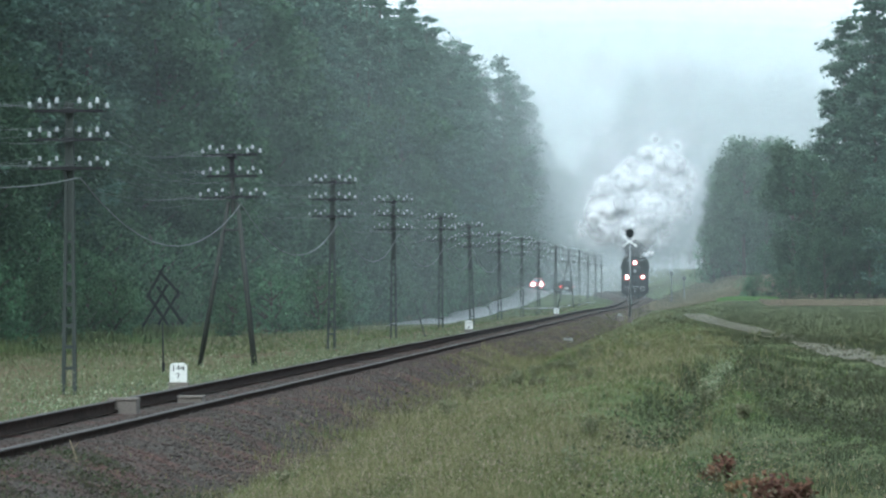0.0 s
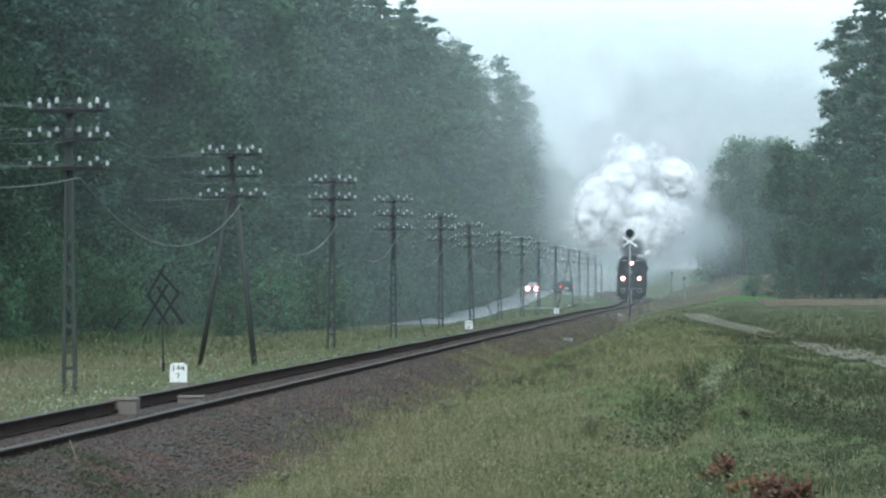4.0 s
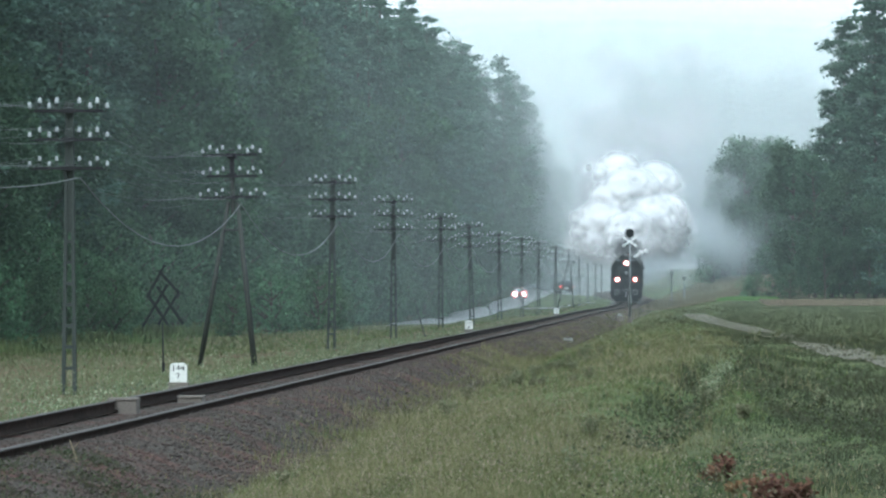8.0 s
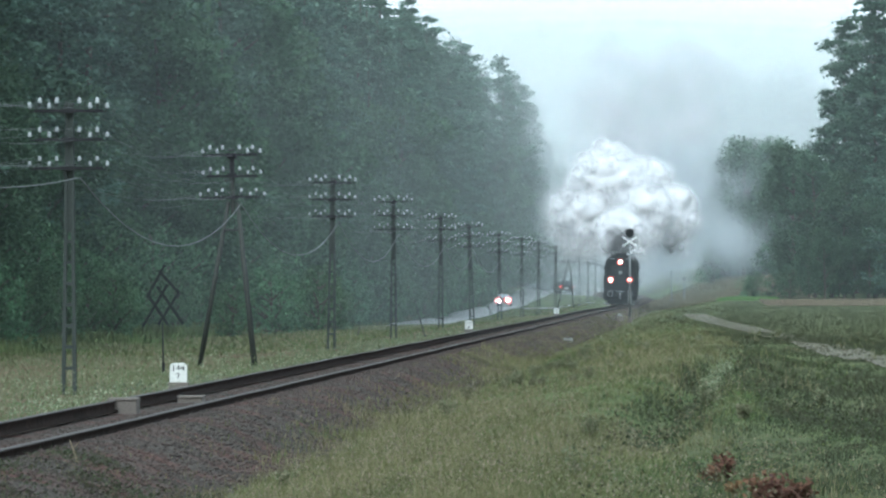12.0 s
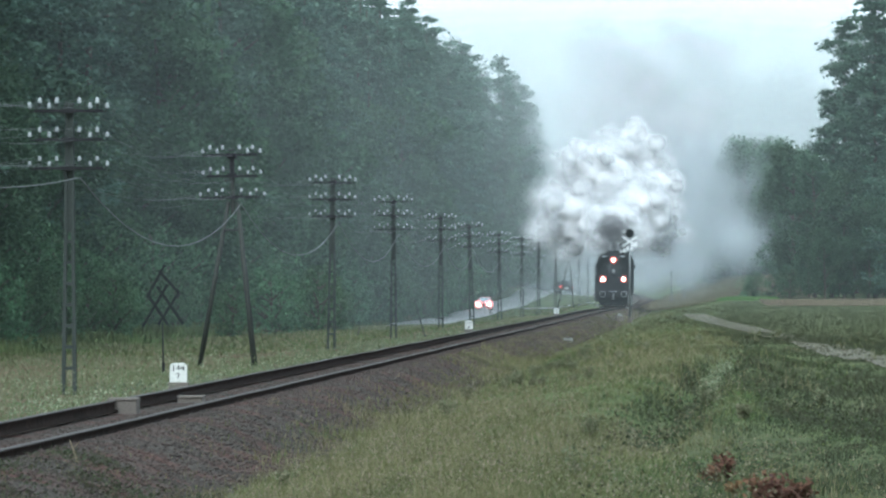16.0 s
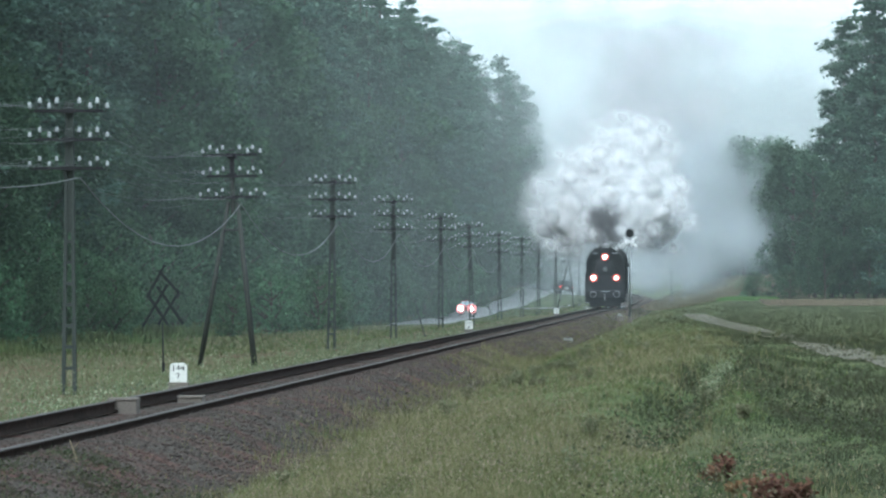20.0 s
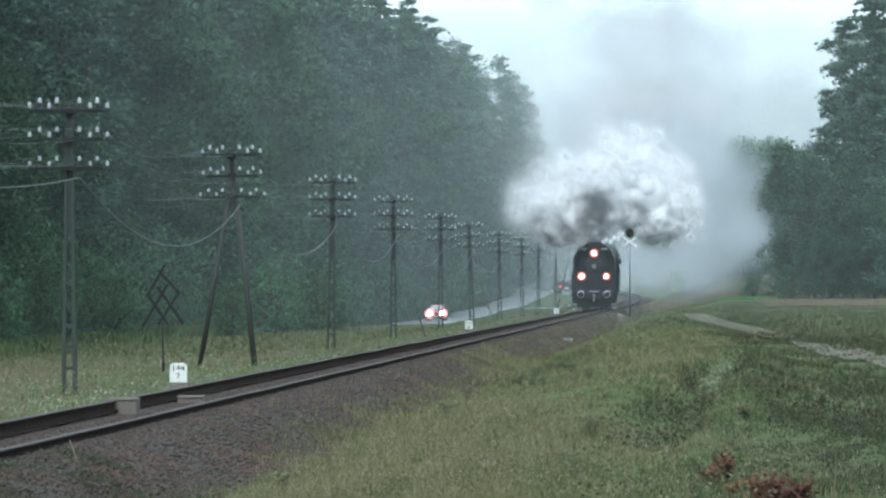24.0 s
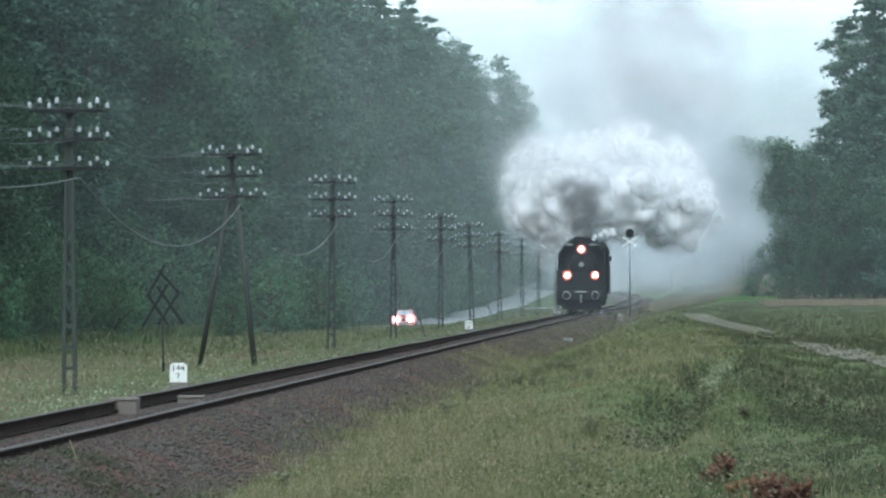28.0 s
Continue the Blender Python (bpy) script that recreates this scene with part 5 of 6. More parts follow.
loco = thing("steam_locomotive", "black steam locomotive with three lit headlamps and smoke deflectors", "steam locomotive")
L = M["loco_black"]
part("frame", box(boxed(-0.55, 0.55, 0.3, 10.6, 0.75, 1.25, 0.02), -1.25, 1.25, 0.45, 0.75, 0.75, 1.25, 0.02), L, loco)
bb = part("buffer_beam", boxed(-1.42, 1.42, 0.5, 0.6, 0.72, 1.36, 0.03), L, loco)
part("number_mark", boxed(-0.35, 0.35, 0.492, 0.5, 1.17, 1.3), M["sky_strip"], bb)
for s_ in (-1, 1):
    b_ = part("buffer", lathe(bmesh.new(), [(0.09, 0.5), (0.1, 0.2), (0.12, 0.19), (0.12, 0.05), (0.235, 0.04), (0.25, 0.02), (0.2, 0.0)], "Y", 22, (s_ * 0.875, 0, 1.06)), L, loco)
    part("buffer_ring", lathe(bmesh.new(), [(0.252, 0.035), (0.255, 0.02), (0.24, 0.008), (0.205, -0.004), (0.2, 0.02)], "Y", 24, (s_ * 0.875, 0, 1.06)), M["buffer_steel"], b_, "bright worn rim")
    out = [(0.98, 0.45), (1.46, 0.45), (1.5, 0.6), (1.5, 2.05), (1.42, 2.3), (0.98, 2.3)]
    cyl = part("cylinder_block", prism(bmesh.new(), [(s_ * a, b) for a, b in out], 1.3, 2.5), L, loco)
    part("cylinder_cover", lathe(bmesh.new(), [(0.34, 0.0), (0.36, -0.05), (0.3, -0.08)], "Y", 24, (s_ * 1.2, 1.3, 1.0)), L, cyl)
    part("valve_cover", lathe(bmesh.new(), [(0.2, 0.0), (0.21, -0.05), (0.15, -0.07)], "Y", 20, (s_ * 1.2, 1.3, 1.65)), L, cyl)
    part("running_board", boxed(min(s_ * 0.8, s_ * 1.5), max(s_ * 0.8, s_ * 1.5), 0.62, 9.3, 2.3, 2.36), L, loco)
    part("front_apron", prism(bmesh.new(), [(s_ * 0.45, 1.36), (s_ * 1.45, 1.36), (s_ * 1.5, 2.62), (s_ * 0.5, 2.45)], 0.75, 0.8), L, loco)
    dfl = bmesh.new()
    prism(dfl, [(s_ * 1.42, 2.36), (s_ * 1.45, 2.36), (s_ * 1.4, 3.62), (s_ * 1.0, 4.22), (s_ * 0.45, 4.6), (s_ * 0.42, 4.56), (s_ * 0.97, 4.18), (s_ * 1.37, 3.6)], 0.85, 3.0)
    d_ = part("smoke_deflector", dfl, L, loco, "tall sheet smoke deflector")
    # the sky's reflection on the sloping top, put in as a pale strip
    part("deflector_sky_band", prism(bmesh.new(), [(s_ * 0.95, 4.12), (s_ * 0.5, 4.12), (s_ * 0.5, 4.2), (s_ * 0.95, 4.2)], 0.9, 0.95), M["sky_strip"], d_, "pale band painted as sky reflected on the upper edge")
    part("deflector_stay", tubed((s_ * 1.38, 1.4, 3.2), (s_ * 0.8, 1.4, 3.3), 0.025, n=6), L, d_)
    part("step", boxed(s_ * 1.3 - 0.15, s_ * 1.3 + 0.15, 0.65, 0.9, 0.45, 0.5), L, loco)
    part("step_hanger", boxed(s_ * 1.3 - 0.15, s_ * 1.3 + 0.15, 0.9, 0.93, 0.45, 2.3), L, loco)
    part("guard_iron", boxed(s_ * 0.75 - 0.06, s_ * 0.75 + 0.06, 0.6, 0.66, 0.12, 0.75, 0.01), L, loco)
    headlamp(loco, s_ * 0.85, 2.29, 0.62, 0.15 if s_ < 0 else 0.125)
    part("handrail", tubed((s_ * 0.88, 1.3, 3.45), (s_ * 1.0, 8.5, 3.5), 0.02, n=6), M["buffer_steel"], loco)
    part("side_mirror", boxed(s_ * 1.52, s_ * 1.52 + s_ * 0.16, 9.3, 9.36, 3.2, 3.5) if s_ > 0 else boxed(-1.7, -1.5, 9.3, 9.36, 3.2, 3.5), L, loco)
headlamp(loco, 0.0, 3.87, 1.0, 0.135)
# added sheet, not an engine part: keeps the gap round the smokebox dark
part("dark_gap_fill", prism(bmesh.new(), [(-1.37, 2.36), (1.37, 2.36), (1.35, 3.6), (0.96, 4.17), (0.42, 4.55), (-0.42, 4.55), (-0.96, 4.17), (-1.35, 3.6)], 1.5, 1.54), L, loco, "added black sheet for the dark gap between the deflectors")
part("front_plate", boxed(-0.5, 0.5, 0.86, 0.9, 1.36, 2.5), L, loco)
hook = part("coupling", box(boxed(-0.07, 0.07, 0.15, 0.5, 0.98, 1.1, 0.02), -0.13, 0.13, 0.44, 0.5, 0.9, 1.18), M["buffer_steel"], loco)
for k_ in range(3):
    part("chain_link", boxed(-0.06, 0.06, 0.22, 0.26, 0.62 + 0.12 * k_, 0.72 + 0.12 * k_, 0.015), M["buffer_steel"], hook)
part("snow_plough", prism(bmesh.new(), [(-1.15, 0.18), (1.15, 0.18), (1.2, 0.72), (-1.2, 0.72)], 0.52, 0.6), L, loco)
part("smokebox", lathe(bmesh.new(), [(0.93, 1.3), (0.95, 1.38), (0.95, 3.1), (0.93, 3.12)], "Y", 40, (0, 0, 2.95)), L, loco, smooth=False)
door = part("smokebox_door", lathe(bmesh.new(), [(0.1, 1.07), (0.4, 1.1), (0.66, 1.18), (0.74, 1.27), (0.74, 1.32)], "Y", 40, (0, 0, 2.95)), L, loco, "domed smokebox door", smooth=True)
part("door_ring", lathe(bmesh.new(), [(0.74, 1.28), (0.8, 1.26), (0.82, 1.3)], "Y", 40, (0, 0, 2.95)), M["loco_black"], door)
part("door_wheel", lathe(bmesh.new(), [(0.14, 1.02), (0.16, 1.04), (0.14, 1.07)], "Y", 16, (0, 0, 2.95)), M["buffer_steel"], door, "small hand wheel")
for z_ in (2.62, 3.28):
    part("hinge_strap", boxed(-0.7, 0.1, 1.13, 1.17, z_ - 0.04, z_ + 0.04), L, door)
part("plate", boxed(-0.3, 0.3, 1.06, 1.08, 2.32, 2.46), M["sky_strip"], door, "small cast plate")
part("boiler", lathe(bmesh.new(), [(0.86, 3.1), (0.86, 8.2), (0.8, 8.3)], "Y", 36, (0, 0, 2.95)), L, loco)
for y_ in (4.0, 5.1, 6.2, 7.3):
    part("boiler_band", lathe(bmesh.new(), [(0.865, y_ - 0.03), (0.875, y_), (0.865, y_ + 0.03)], "Y", 36, (0, 0, 2.95)), L, loco)
part("chimney", lathe(bmesh.new(), [(0.52, 3.75), (0.45, 3.95), (0.43, 4.5), (0.5, 4.58), (0.5, 4.66), (0.38, 4.66)], "Z", 28, (0, 2.2, 0)), L, loco, "short black chimney")
part("sand_dome", lathe(bmesh.new(), [(0.42, 3.65), (0.4, 4.2), (0.3, 4.35), (0.1, 4.4)], "Z", 24, (0, 4.6, 0)), L, loco, smooth=True)
part("steam_dome", lathe(bmesh.new(), [(0.45, 3.65), (0.42, 4.22), (0.3, 4.38), (0.1, 4.42)], "Z", 24, (0, 6.2, 0)), L, loco, smooth=True)
part("firebox", prism(bmesh.new(), [(-1.0, 1.3), (1.0, 1.3), (1.0, 3.2), (0.7, 3.7), (0.3, 3.88), (-0.3, 3.88), (-0.7, 3.7), (-1.0, 3.2)], 7.6, 9.3), L, loco)
roof = [(1.5 * math.cos(a), 3.6 + 1.25 * math.sin(a)) for a in np.linspace(0, math.pi, 15)]
cab = part("cab", prism(bmesh.new(), [(-1.49, 1.4)] + [(1.49, 1.4)] + roof, 9.2, 11.2), L, loco, "black arched cab")
part("cab_roof", prism(bmesh.new(), [(a * 1.035, b + 0.04) for a, b in roof] + [(a, b + 0.002) for a, b in roof[::-1]], 9.0, 11.5), L, cab)
for s_ in (-1, 1):
    part("cab_window", boxed(s_ * 1.22 - 0.15, s_ * 1.22 + 0.15, 9.185, 9.2, 3.15, 3.6), M["sign_black"], cab, "small dark cab window")
tender = part("tender", box(boxed(-1.42, 1.42, 11.7, 18.3, 1.15, 3.0, 0.06), -1.25, 1.25, 12.0, 18.0, 0.8, 1.15), L, loco, "black coal tender")
part("coal", prism(bmesh.new(), [(-1.3, 2.95), (1.3, 2.95), (0.9, 3.35), (0.2, 3.55), (-0.6, 3.45)], 12.2, 16.5), M["sign_black"], tender, "heaped coal")
LOCO_WHEELS = []
for y_, r_ in ((1.35, 0.5), (3.4, 0.875), (5.35, 0.875), (7.3, 0.875), (9.5, 0.5), (12.7, 0.5), (14.4, 0.5), (16.0, 0.5), (17.6, 0.5)):
    LOCO_WHEELS.append((wheelset(loco, y_, r_), y_, r_))
for s_ in (-1, 1):
    part("coupling_rod", boxed(s_ * 0.95 - 0.03, s_ * 0.95 + 0.03, 3.2, 7.5, 0.58, 0.7, 0.01), M["buffer_steel"], loco)

# ================= cars =================


def car(name, label, paint, seen_from):
    """A hatchback, nose towards -y. seen_from: front or rear, where its lit lamps are."""
    c = thing(name, label, "car")
    side = [(0.0, 0.35), (0.02, 0.62), (0.25, 0.78), (1.05, 0.9), (1.1, 0.92), (3.75, 0.95), (3.82, 0.8), (3.85, 0.35)]
    bm = prism(bmesh.new(), side, -0.8, 0.8, "X")
    bmesh.ops.bevel(bm, geom=list(bm.edges), offset=0.05, segments=2, affect="EDGES")
    body = part("body", bm, paint, c)
    cabin = bmesh.new()
    lo = [(-0.76, 0.95, 0.9), (0.76, 0.95, 0.9), (0.76, 3.7, 0.92), (-0.76, 3.7, 0.92)]
    hi = [(-0.58, 1.65, 1.38), (0.58, 1.65, 1.38), (0.58, 3.3, 1.4), (-0.58, 3.3, 1.4)]
    a = [cabin.verts.new(v_) for v_ in lo]
    b = [cabin.verts.new(v_) for v_ in hi]
    cabin.faces.new(b)
    for i in range(4):
        cabin.faces.new((a[i], a[(i + 1) % 4], b[(i + 1) % 4], b[i]))
    bmesh.ops.recalc_face_normals(cabin, faces=cabin.faces)
    bmesh.ops.bevel(cabin, geom=list(cabin.edges), offset=0.06, segments=2, affect="EDGES")
    part("cabin", cabin, paint, c)

    def pane(nm, pts):
        g = bmesh.new()
        g.faces.new([g.verts.new(p_) for p_ in pts])
        r = bmesh.ops.extrude_face_region(g, geom=list(g.faces))
        nv = [e for e in r["geom"] if isinstance(e, bmesh.types.BMVert)]
        g.normal_update()
        bmesh.ops.translate(g, vec=(0, 0, 0.012), verts=nv)
        return part(nm, g, M["glass" if seen_from == "front" else "dark_glass"], c, "pale reflecting glass" if seen_from == "front" else "dark glass")
    pane("windscreen", [(-0.66, 1.03, 0.97), (0.66, 1.03, 0.97), (0.53, 1.58, 1.345), (-0.53, 1.58, 1.345)])
    pane("rear_window", [(-0.62, 3.66, 0.99), (0.62, 3.66, 0.99), (0.52, 3.36, 1.34), (-0.52, 3.36, 1.34)])
    for s_ in (-1, 1):
        pane("side_window", [(s_ * 0.755, 1.3, 0.97), (s_ * 0.755, 3.4, 0.97), (s_ * 0.615, 3.2, 1.33), (s_ * 0.615, 1.75, 1.33)])
        # wider than a lamp: on the lit car this disc imitates the light's bloom
        h_ = part("headlight", lathe(bmesh.new(), [(0.1, -0.05), (0.36, -0.03), (0.45, 0.0), (0.45, 0.06)], "Y", 24, (s_ * 0.56, 0, 0.64)), M["car_halo"] if seen_from == "front" else M["trim"], c)
        part("lens", lathe(bmesh.new(), [(0.08, -0.11), (0.14, -0.09), (0.2, -0.06), (0.2, 0.02)], "Y", 20, (s_ * 0.56, 0, 0.64)), M["car_lens"] if seen_from == "front" else M["glass"], h_, "bright lit lens" if seen_from == "front" else "", smooth=True)
        part("tail_light", boxed(s_ * 0.66 - 0.1, s_ * 0.66 + 0.1, 3.8, 3.9, 0.62, 0.8, 0.02), M["tail"] if seen_from == "rear" else M["car_dark"], c, "lit red tail light" if seen_from == "rear" else "")
        part("wing_mirror", boxed(s_ * 0.88 - 0.07, s_ * 0.88 + 0.07, 1.25, 1.33, 0.93, 1.05, 0.02), M["trim"], c)
    part("front_bumper", boxed(-0.8, 0.8, -0.07, 0.1, 0.3, 0.46, 0.03), M["trim"], c)
    part("rear_bumper", boxed(-0.8, 0.8, 3.78, 3.93, 0.3, 0.46, 0.03), M["trim"], c)
    part("grille", boxed(-0.38, 0.38, -0.03, 0.02, 0.55, 0.72), M["trim"], c)
    part("plate", boxed(-0.26, 0.26, -0.085, -0.07, 0.34, 0.44), M["white"], c)
    part("rear_plate", boxed(-0.26, 0.26, 3.93, 3.945, 0.5, 0.61), M["white"], c)
    wheels = []
    for y_ in (0.72, 3.1):
        for s_ in (-1, 1):
            w_ = part("wheel", lathe(bmesh.new(), [(0.19, -0.08), (0.28, -0.09), (0.3, -0.06), (0.3, 0.06), (0.28, 0.09), (0.19, 0.08)], "X", 22), M["rubber"], c, at=pose(s_ * 0.72, y_, 0.3))
            part("rim", lathe(bmesh.new(), [(0.05, -0.1), (0.19, -0.085), (0.19, 0.085), (0.05, 0.1)], "X", 16), M["galvanised"], w_)
            wheels.append((w_, s_ * 0.72, y_))
    return c, wheels


red_car, RED_WHEELS = car("red_car", "small red car driving with both headlights lit", M["car_red"], "front")
dark_car, _ = car("dark_car", "dark car standing by the crossing, tail lights lit", M["car_dark"], "rear")
p = spot(-17.6, 507, float(ground_z(-17.6, 507)) + 0.07)
dark_car.matrix_basis = pose(p.x, p.y + 3.0, 0.82, 0, 0, 186)

# ================= smoke, steam and mist =================


def puff_mesh(seed, sub=3, rough=0.4):
    bm = bmesh.new()
    bmesh.ops.create_icosphere(bm, subdivisions=sub, radius=1.0)
    o = Vector((seed * 7.3, seed * 3.1, 0))
    for v_ in bm.verts:
        n = v_.co.normalized()
        h = abs(noise.noise(n * 1.7 + o)) * 1.2 + 0.55 * abs(noise.noise(n * 3.6 + o)) + 0.25 * abs(noise.noise(n * 7 + o))
        v_.co = n * (1 - rough + rough * h * 1.3)
    return bm


PUFFS = {}


def puff(parent, kind, size, seed, squash=(1, 1, 1), m=None):
    key = (kind, seed % 5)
    if key not in PUFFS:
        PUFFS[key] = mesh_of("puff", puff_mesh(seed % 5 + 1, 4 if kind in ("billow", "plume") else 3, {"billow": 0.28, "plume": 0.32, "wisp": 0.25, "trail": 0.2, "high_smoke": 0.15, "soot": 0.25, "steam": 0.2}.get(kind, 0.0)), M[kind], True)
    ob = new("puff", PUFFS[key])
    ob.parent = parent
    ob.scale = tuple(size * q for q in squash)
    if m is not None:
        ob.matrix_basis = m @ Matrix.Diagonal((*ob.scale, 1))
    return ob


rnd = random.Random(4)
plume = thing("smoke_plume", "billowing white and grey smoke over the locomotive", "smoke")
# the lobes of the billow: how far behind the chimney's front, and their radius
LOBES = [(6.0, 2.5), (8.5, 2.9), (8.5, 2.9), (11, 3.1), (10.5, 2.6), (13, 2.6), (9, 2.1), (15, 2.7), (17, 2.5), (11, 2.0)]
# where each lobe stands over the locomotive (across, height) as the billow changes its shape
SHAPE_T = [0, 3, 8, 12, 17, 21, 25, 28]
S0 = [(0.3, 7.3), (-3.0, 9.3), (1.5, 9.6), (0.0, 12.6), (-2.2, 11.5), (4.1, 11.2), (-3.6, 7.8), (3.2, 14.8), (4.4, 13.2), (1.0, 8.0)]
S3 = [(1.2, 7.0), (-3.8, 9.6), (1.3, 9.6), (-1.5, 12.6), (-4.0, 11.5), (2.6, 9.0), (-4.5, 8.8), (0.0, 14.8), (4.8, 13.5), (2.7, 7.3)]
S8 = [(0.0, 6.8), (-2.4, 7.4), (2.6, 8.0), (0.5, 10.6), (-1.2, 9.6), (3.8, 7.3), (-2.9, 6.7), (-1.0, 12.4), (2.6, 11.8), (4.2, 9.3)]
S12 = [(0.0, 6.8), (-3.4, 8.2), (2.2, 8.8), (-0.5, 11.4), (-2.6, 11.5), (4.9, 9.0), (-3.9, 7.4), (-1.6, 12.8), (2.0, 11.6), (4.3, 7.0)]
S17 = [(0.0, 6.8), (-3.8, 7.4), (2.2, 7.8), (-0.5, 10.2), (-2.2, 11.8), (2.6, 9.8), (-4.4, 6.9), (2.2, 13.0), (-0.2, 12.4), (3.1, 6.4)]
S21 = [(0.3, 6.8), (-2.2, 7.7), (2.5, 7.8), (0.8, 10.1), (-1.0, 9.6), (3.8, 8.3), (-2.5, 6.5), (1.8, 11.7), (3.0, 10.6), (4.1, 6.5)]
S25 = [(-0.5, 7.0), (-2.6, 6.5), (2.8, 7.3), (0.8, 8.0), (-1.6, 7.2), (4.8, 6.8), (-2.4, 6.1), (2.8, 8.9), (4.4, 8.3), (4.8, 6.2)]
S28 = [(-0.3, 7.3), (-2.0, 7.1), (2.2, 7.1), (0.6, 8.0), (-1.2, 8.1), (5.8, 6.4), (-2.6, 6.0), (3.4, 8.5), (5.2, 7.8), (5.4, 6.0)]
SHAPES = np.array([S0, S3, S8, S12, S17, S21, S25, S28])
LOBE_PARTS = []        # puff, lobe, place in the lobe, roll speed, phase
for k_, (cy_, cr_) in enumerate(LOBES):
    LOBE_PARTS.append((puff(plume, "billow", cr_ * 1.15, k_, (1.05, 0.8, 1.0)), k_, (0, 0.5, 0), 0.0, rnd.uniform(0, 6.28)))
    for i in range(9):
        a_, b_ = rnd.uniform(0, 6.28), rnd.uniform(-0.9, 0.4)
        d = Vector((math.cos(a_) * math.cos(b_), math.sin(b_), math.sin(a_) * math.cos(b_))) * cr_ * rnd.uniform(0.55, 0.9)
        LOBE_PARTS.append((puff(plume, "plume", cr_ * rnd.uniform(0.45, 0.8), i + k_, (1.05, 0.7, 1.0)), k_, tuple(d), rnd.uniform(0.12, 0.3) * (1 if d.x > 0 else -1), rnd.uniform(0, 6.28)))
    for i in range(10):
        a_ = rnd.uniform(0, 6.28)
        d = Vector((math.cos(a_), rnd.uniform(-1.0, 0.4), math.sin(a_))) * cr_ * rnd.uniform(0.7, 1.15)
        LOBE_PARTS.append((puff(plume, "wisp", cr_ * rnd.uniform(0.6, 1.0), i + k_, (1.2, 0.7, 1.0)), k_, tuple(d), rnd.uniform(0.08, 0.2) * (1 if d.x > 0 else -1), rnd.uniform(0, 6.28)))
PLUME_PARTS = []       # puff, rest place, drift size, period, phase
# dark smoke at the chimney's mouth, which curls up in front of the billow
SOOT_PARTS = [(puff(plume, "soot", 0.6 + 0.11 * i, i), (0.6 * math.sin(i * 2.1), 2.0 + 0.08 * i, 4.9 + 0.24 * i), rnd.uniform(2.5, 4), rnd.uniform(0, 6.28)) for i in range(12)]
# the safety valves' white steam, and steam about the wheels
for i in range(6):
    PLUME_PARTS.append((puff(plume, "steam", 0.28 + 0.045 * i, i), (0.6 + 0.24 * i, 2.6 + 0.2 * i, 4.55 + 0.1 * i), 0.12, rnd.uniform(2, 3), rnd.uniform(0, 6.28)))
for i in range(16):
    PLUME_PARTS.append((puff(plume, "wisp", rnd.uniform(0.35, 0.6), i, (1.5, 1, 0.5)), ((-1.4, 1.4)[i % 2] * rnd.uniform(0.1, 1.0), rnd.uniform(1, 4), rnd.uniform(0.05, 0.25)), 0.12, rnd.uniform(2, 3), rnd.uniform(0, 6.28)))
# bursts from the chimney, one after another, that rise into the billow
BURSTS = [(puff(plume, "plume", rnd.uniform(0.55, 0.8), i), 0.3 + 0.75 * i, rnd.uniform(-1, 1), rnd.uniform(-0.5, 1.5)) for i in range(36)]

# smoke that the train leaves behind: it rides hidden behind the billow, then stays, spreads and rises
trail = thing("smoke_trail", "thin grey smoke hanging over the track behind", "smoke")
TRAIL_PARTS = []       # puff, leaving time, spread across, final height, way behind
for i in range(220):
    leave = -8 + 35 * i / 220.0
    TRAIL_PARTS.append((puff(trail, "trail", rnd.uniform(1.8, 3.6), i, (rnd.uniform(1.0, 1.4), 1, rnd.uniform(0.9, 1.3))), leave, rnd.gauss(2.8, 5.3), rnd.uniform(0.3, 5.0) if i % 5 < 2 else rnd.uniform(4, 18), rnd.uniform(12, 32)))
for i in range(84):
    leave = -12 + 36 * i / 84.0
    TRAIL_PARTS.append((puff(trail, "high_smoke", rnd.uniform(3.6, 5.8), i, (1.2, 1, 1.1)), leave, rnd.gauss(3.5, 6.0), rnd.uniform(9, 30), rnd.uniform(24, 44)))

for i in range(34):
    TRAIL_PARTS.append((puff(trail, "trail", rnd.uniform(3.2, 5.2), i, (1.2, 1, 1.3)), -3 + 19 * i / 34.0, rnd.uniform(8, 22), rnd.uniform(2, 15), rnd.uniform(14, 34)))

# mist between the woods, thin over the meadow and thick beyond the bend
bank = thing("mist_bank", "pale mist hanging in the clearing between the woods", "mist", kind="stuff")
for i, y_ in enumerate((150, 205, 255, 305, 350, 395, 440, 485, 525, 560, 590, 620)):
    puff(bank, "mist" if y_ > 420 else "thin_mist", 1.0, i, (0.2 * y_ + 40, 6, 26 + 0.03 * y_), pose(*spot(-0.02 * y_, y_, 3)))
    if y_ < 420:
        puff(bank, "edge_mist" if y_ > 200 else "thin_mist", 1.0, i, (30, 6, 36), pose(*spot(-36, y_ + 8, 4)))
for i, y_ in enumerate((650, 668, 684, 697)):
    puff(bank, "far_mist", 1.0, i, (190, 6, 50), pose(*spot(-20, y_, 2)))

# ================= movement =================
SPEED = 7.79


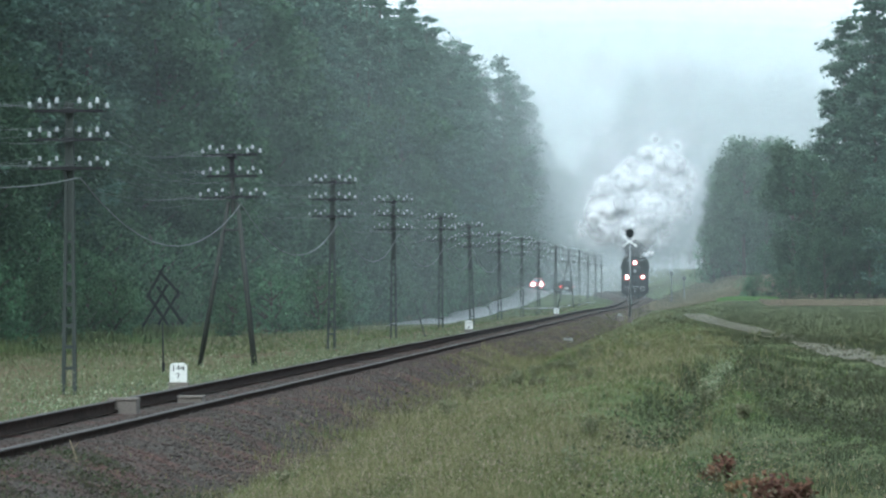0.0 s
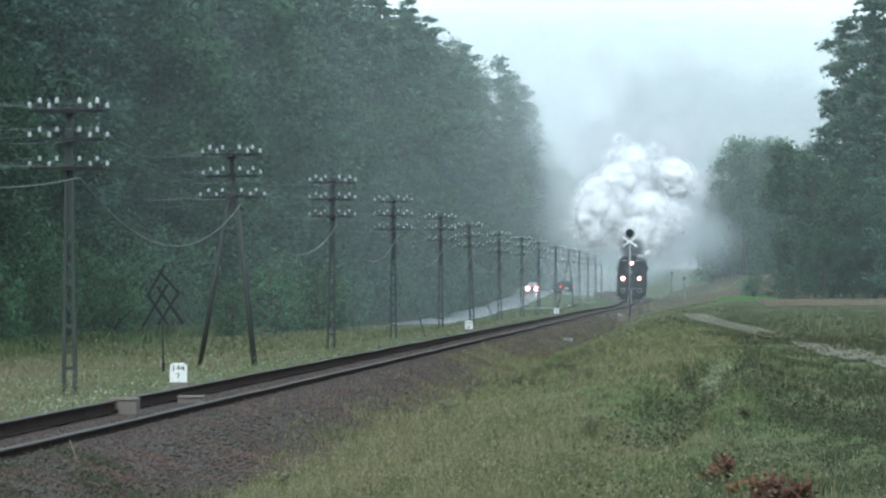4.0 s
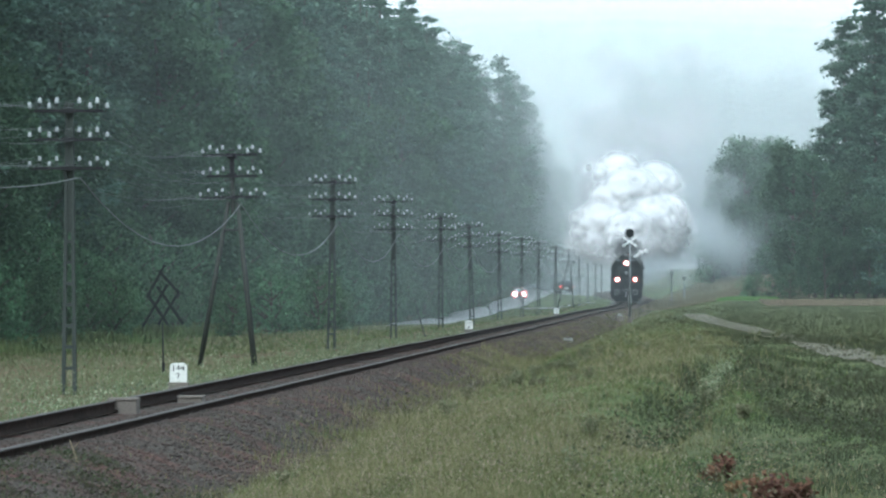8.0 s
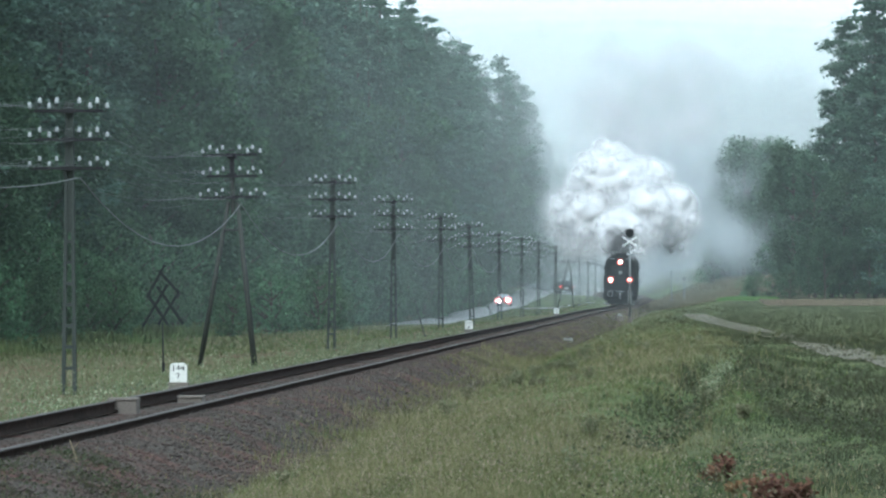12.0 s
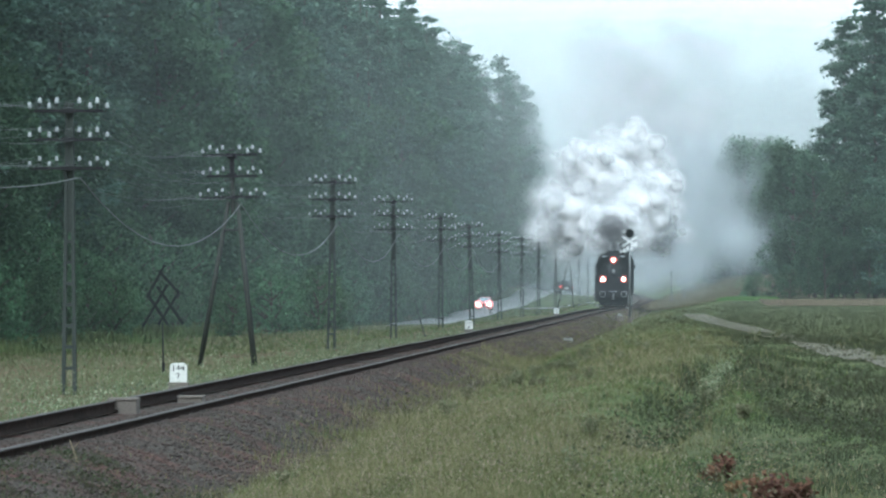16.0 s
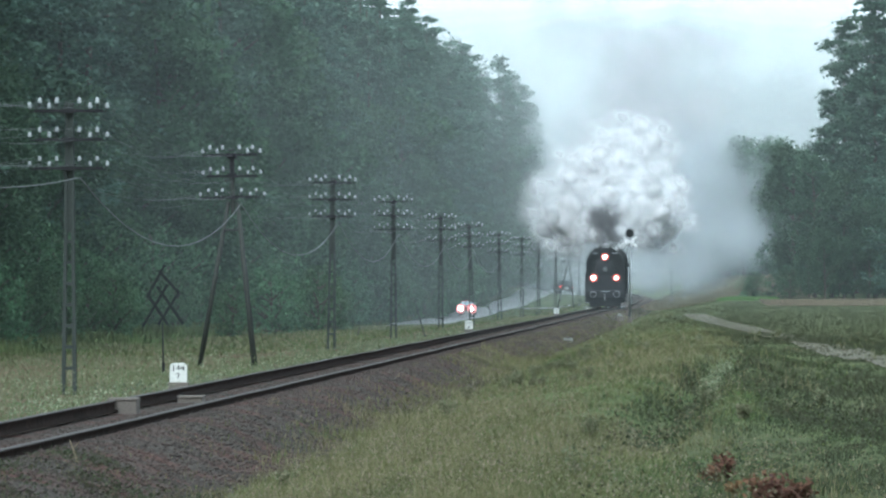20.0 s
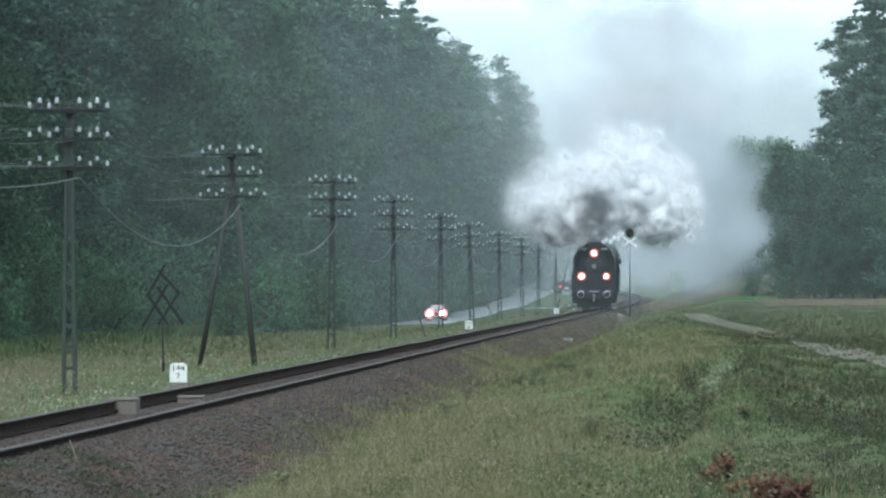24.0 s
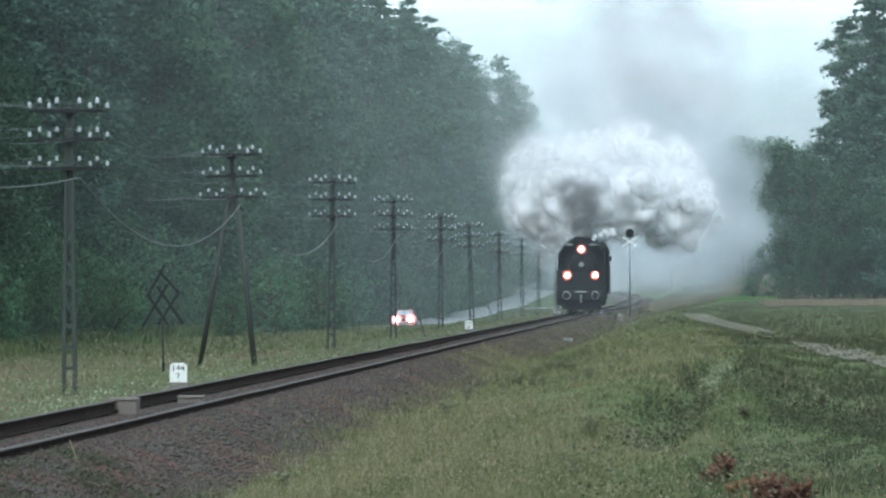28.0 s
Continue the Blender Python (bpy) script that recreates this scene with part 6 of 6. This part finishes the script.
def loco_pose(t):
    y_ = 490 - SPEED * t
    e = 4.0
    du = float(rail_u(y_ + e) - rail_u(y_ - e)) / (2 * e)
    dz = float(rail_z(y_ + e) - rail_z(y_ - e)) / (2 * e)
    p = spot(float(rail_u(y_)), y_, float(rail_z(y_)))
    return pose(p.x, p.y, p.z, math.degrees(math.atan(dz)), 0, -math.degrees(math.atan(SLOPE + du)))


def car_y(t):
    return float(np.interp(t, [0, 3, 6, 8, 10, 12, 15, 17, 21, 23.5, 25, 26.5, 28], [633, 620, 603, 574, 549, 532, 497, 477, 445, 413, 388, 369, 361]))


CAR_YS = [car_y(i / 30) for i in range(-60, 901)]


def smooth_car_y(t):
    i = t * 30 + 60
    return sum(np.interp(i + d, range(len(CAR_YS)), CAR_YS) for d in range(-30, 31, 6)) / 11


def car_pose(t):
    y_ = smooth_car_y(t)
    e = 2.0
    du = float(road_u(y_ + e) - road_u(y_ - e)) / (2 * e)
    dz = float(road_z(y_ + e) - road_z(y_ - e)) / (2 * e)
    p = spot(float(road_u(y_)), y_, float(road_z(y_)) + 0.06)
    return pose(p.x, p.y, p.z, math.degrees(math.atan(dz)), 0, -math.degrees(math.atan(SLOPE + du)))


def lobe_at(k, t):
    """Where a lobe of the billow stands over the locomotive."""
    x, z = (sum(np.interp(t + d, SHAPE_T, SHAPES[:, k, c]) for d in (-1.2, -0.6, 0, 0.6, 1.2)) / 5 for c in (0, 1))
    return float(x), LOBES[k][0], float(z)


def motions():
    times = [0.5 * i for i in range(57)]
    walk(loco, [(t, loco_pose(t)) for t in times])
    walk(plume, [(t, loco_pose(t)) for t in times])
    for ob, y, r in LOCO_WHEELS:
        walk(ob, [(i / 10, pose(0, y, r) @ Matrix.Rotation(SPEED * i / 10 / r, 4, "X")) for i in range(281)])
    walk(red_car, [(t, car_pose(t)) for t in times])
    for ob, x, y in RED_WHEELS:
        walk(ob, [(i / 30, pose(x, y, 0.3) @ Matrix.Rotation((633 - smooth_car_y(i / 30)) / 0.3, 4, "X")) for i in range(841)])
    lobes = {(k, t): lobe_at(k, t) for k in range(len(LOBES)) for t in times}
    for ob, k, (x, y, z), roll, ph in LOBE_PARTS:
        rows = []
        for t in times:
            cx, cy, cz = lobes[k, t]
            a = roll * t + 0.25 * math.sin(0.5 * t + ph)
            rows.append((t, pose(cx + x * math.cos(a) + z * math.sin(a), cy + y, cz - x * math.sin(a) + z * math.cos(a), 0, math.degrees(a), 0)))
        walk(ob, rows)
    for ob, (x, y, z), period, ph in SOOT_PARTS:
        w = 2 * math.pi / period
        walk(ob, [(t, pose(x + 0.3 * math.sin(w * t + ph), y, 4.6 + (z - 4.6) * float(np.interp(t, [0, 10, 17, 24], [0.3, 0.45, 0.8, 1.0])) + 0.15 * math.sin(w * 0.9 * t + 2 * ph), 0, 40 * math.sin(w * 0.5 * t + ph), 0)) for t in times])
    for ob, (x, y, z), d, period, ph in PLUME_PARTS:
        w = 2 * math.pi / period
        walk(ob, [(t, pose(x + d * 0.6 * math.sin(w * t + ph), y + d * 0.5 * math.cos(w * 0.8 * t + ph), z + d * math.sin(w * 0.9 * t + 2 * ph), 0, 25 * math.sin(w * 0.5 * t + ph), 0)) for t in times])
    for ob, t0, dx, dy in BURSTS:
        rows = [(0.0, pose(0, 2.2, 2.95))]
        if t0 > 0.4:
            rows.append((t0 - 0.35, pose(0, 2.2, 2.95)))
        cx, cy, cz = lobe_at(3, min(28.0, t0 + 5.0))
        rows += [(t0 + 0.1, pose(0, 2.2, 4.3)), (t0 + 0.8, pose(0.2 * dx, 2.9, 6.0)), (t0 + 2.5, pose(0.9 * dx, 6.0 + dy, 7.6)), (t0 + 5.0, pose(cx + 0.8 * dx, cy + 1 + dy, cz - 0.5 + dy))]
        for t in times:
            if t > t0 + 6.0:
                cx, cy, cz = lobe_at(3, t)
                rows.append((t, pose(cx + 0.8 * dx, cy + 1 + dy, cz - 0.5 + dy)))
        rows = [r for r in rows if r[0] < 28]
        rows.append((28.0, rows[-1][1]))
        walk(ob, rows)
    for ob, leave, dx, h, lag in TRAIL_PARTS:
        rows = []
        wide = float(np.interp(leave, [-5, 2, 12, 25], [16, 14, 11, 8])) if dx > 0 else 8.0
        dx = wide * math.tanh(dx / wide)
        for t in times[::2]:
            age = max(0.0, t - leave)
            p = loco_pose(min(t, leave)).translation
            out = 1 - math.exp(-age / 3.5)
            wait = float(np.interp(min(t, leave), [0, 17, 25], [11.0, 10.0, 7.5]))
            rows.append((t, pose(p.x + 0.5 + (dx - 0.5) * out + 0.06 * age, p.y + lag, p.z + wait + (h - wait) * out + 0.08 * age, 0, 3 * age, 0)))
        walk(ob, rows)


motions()
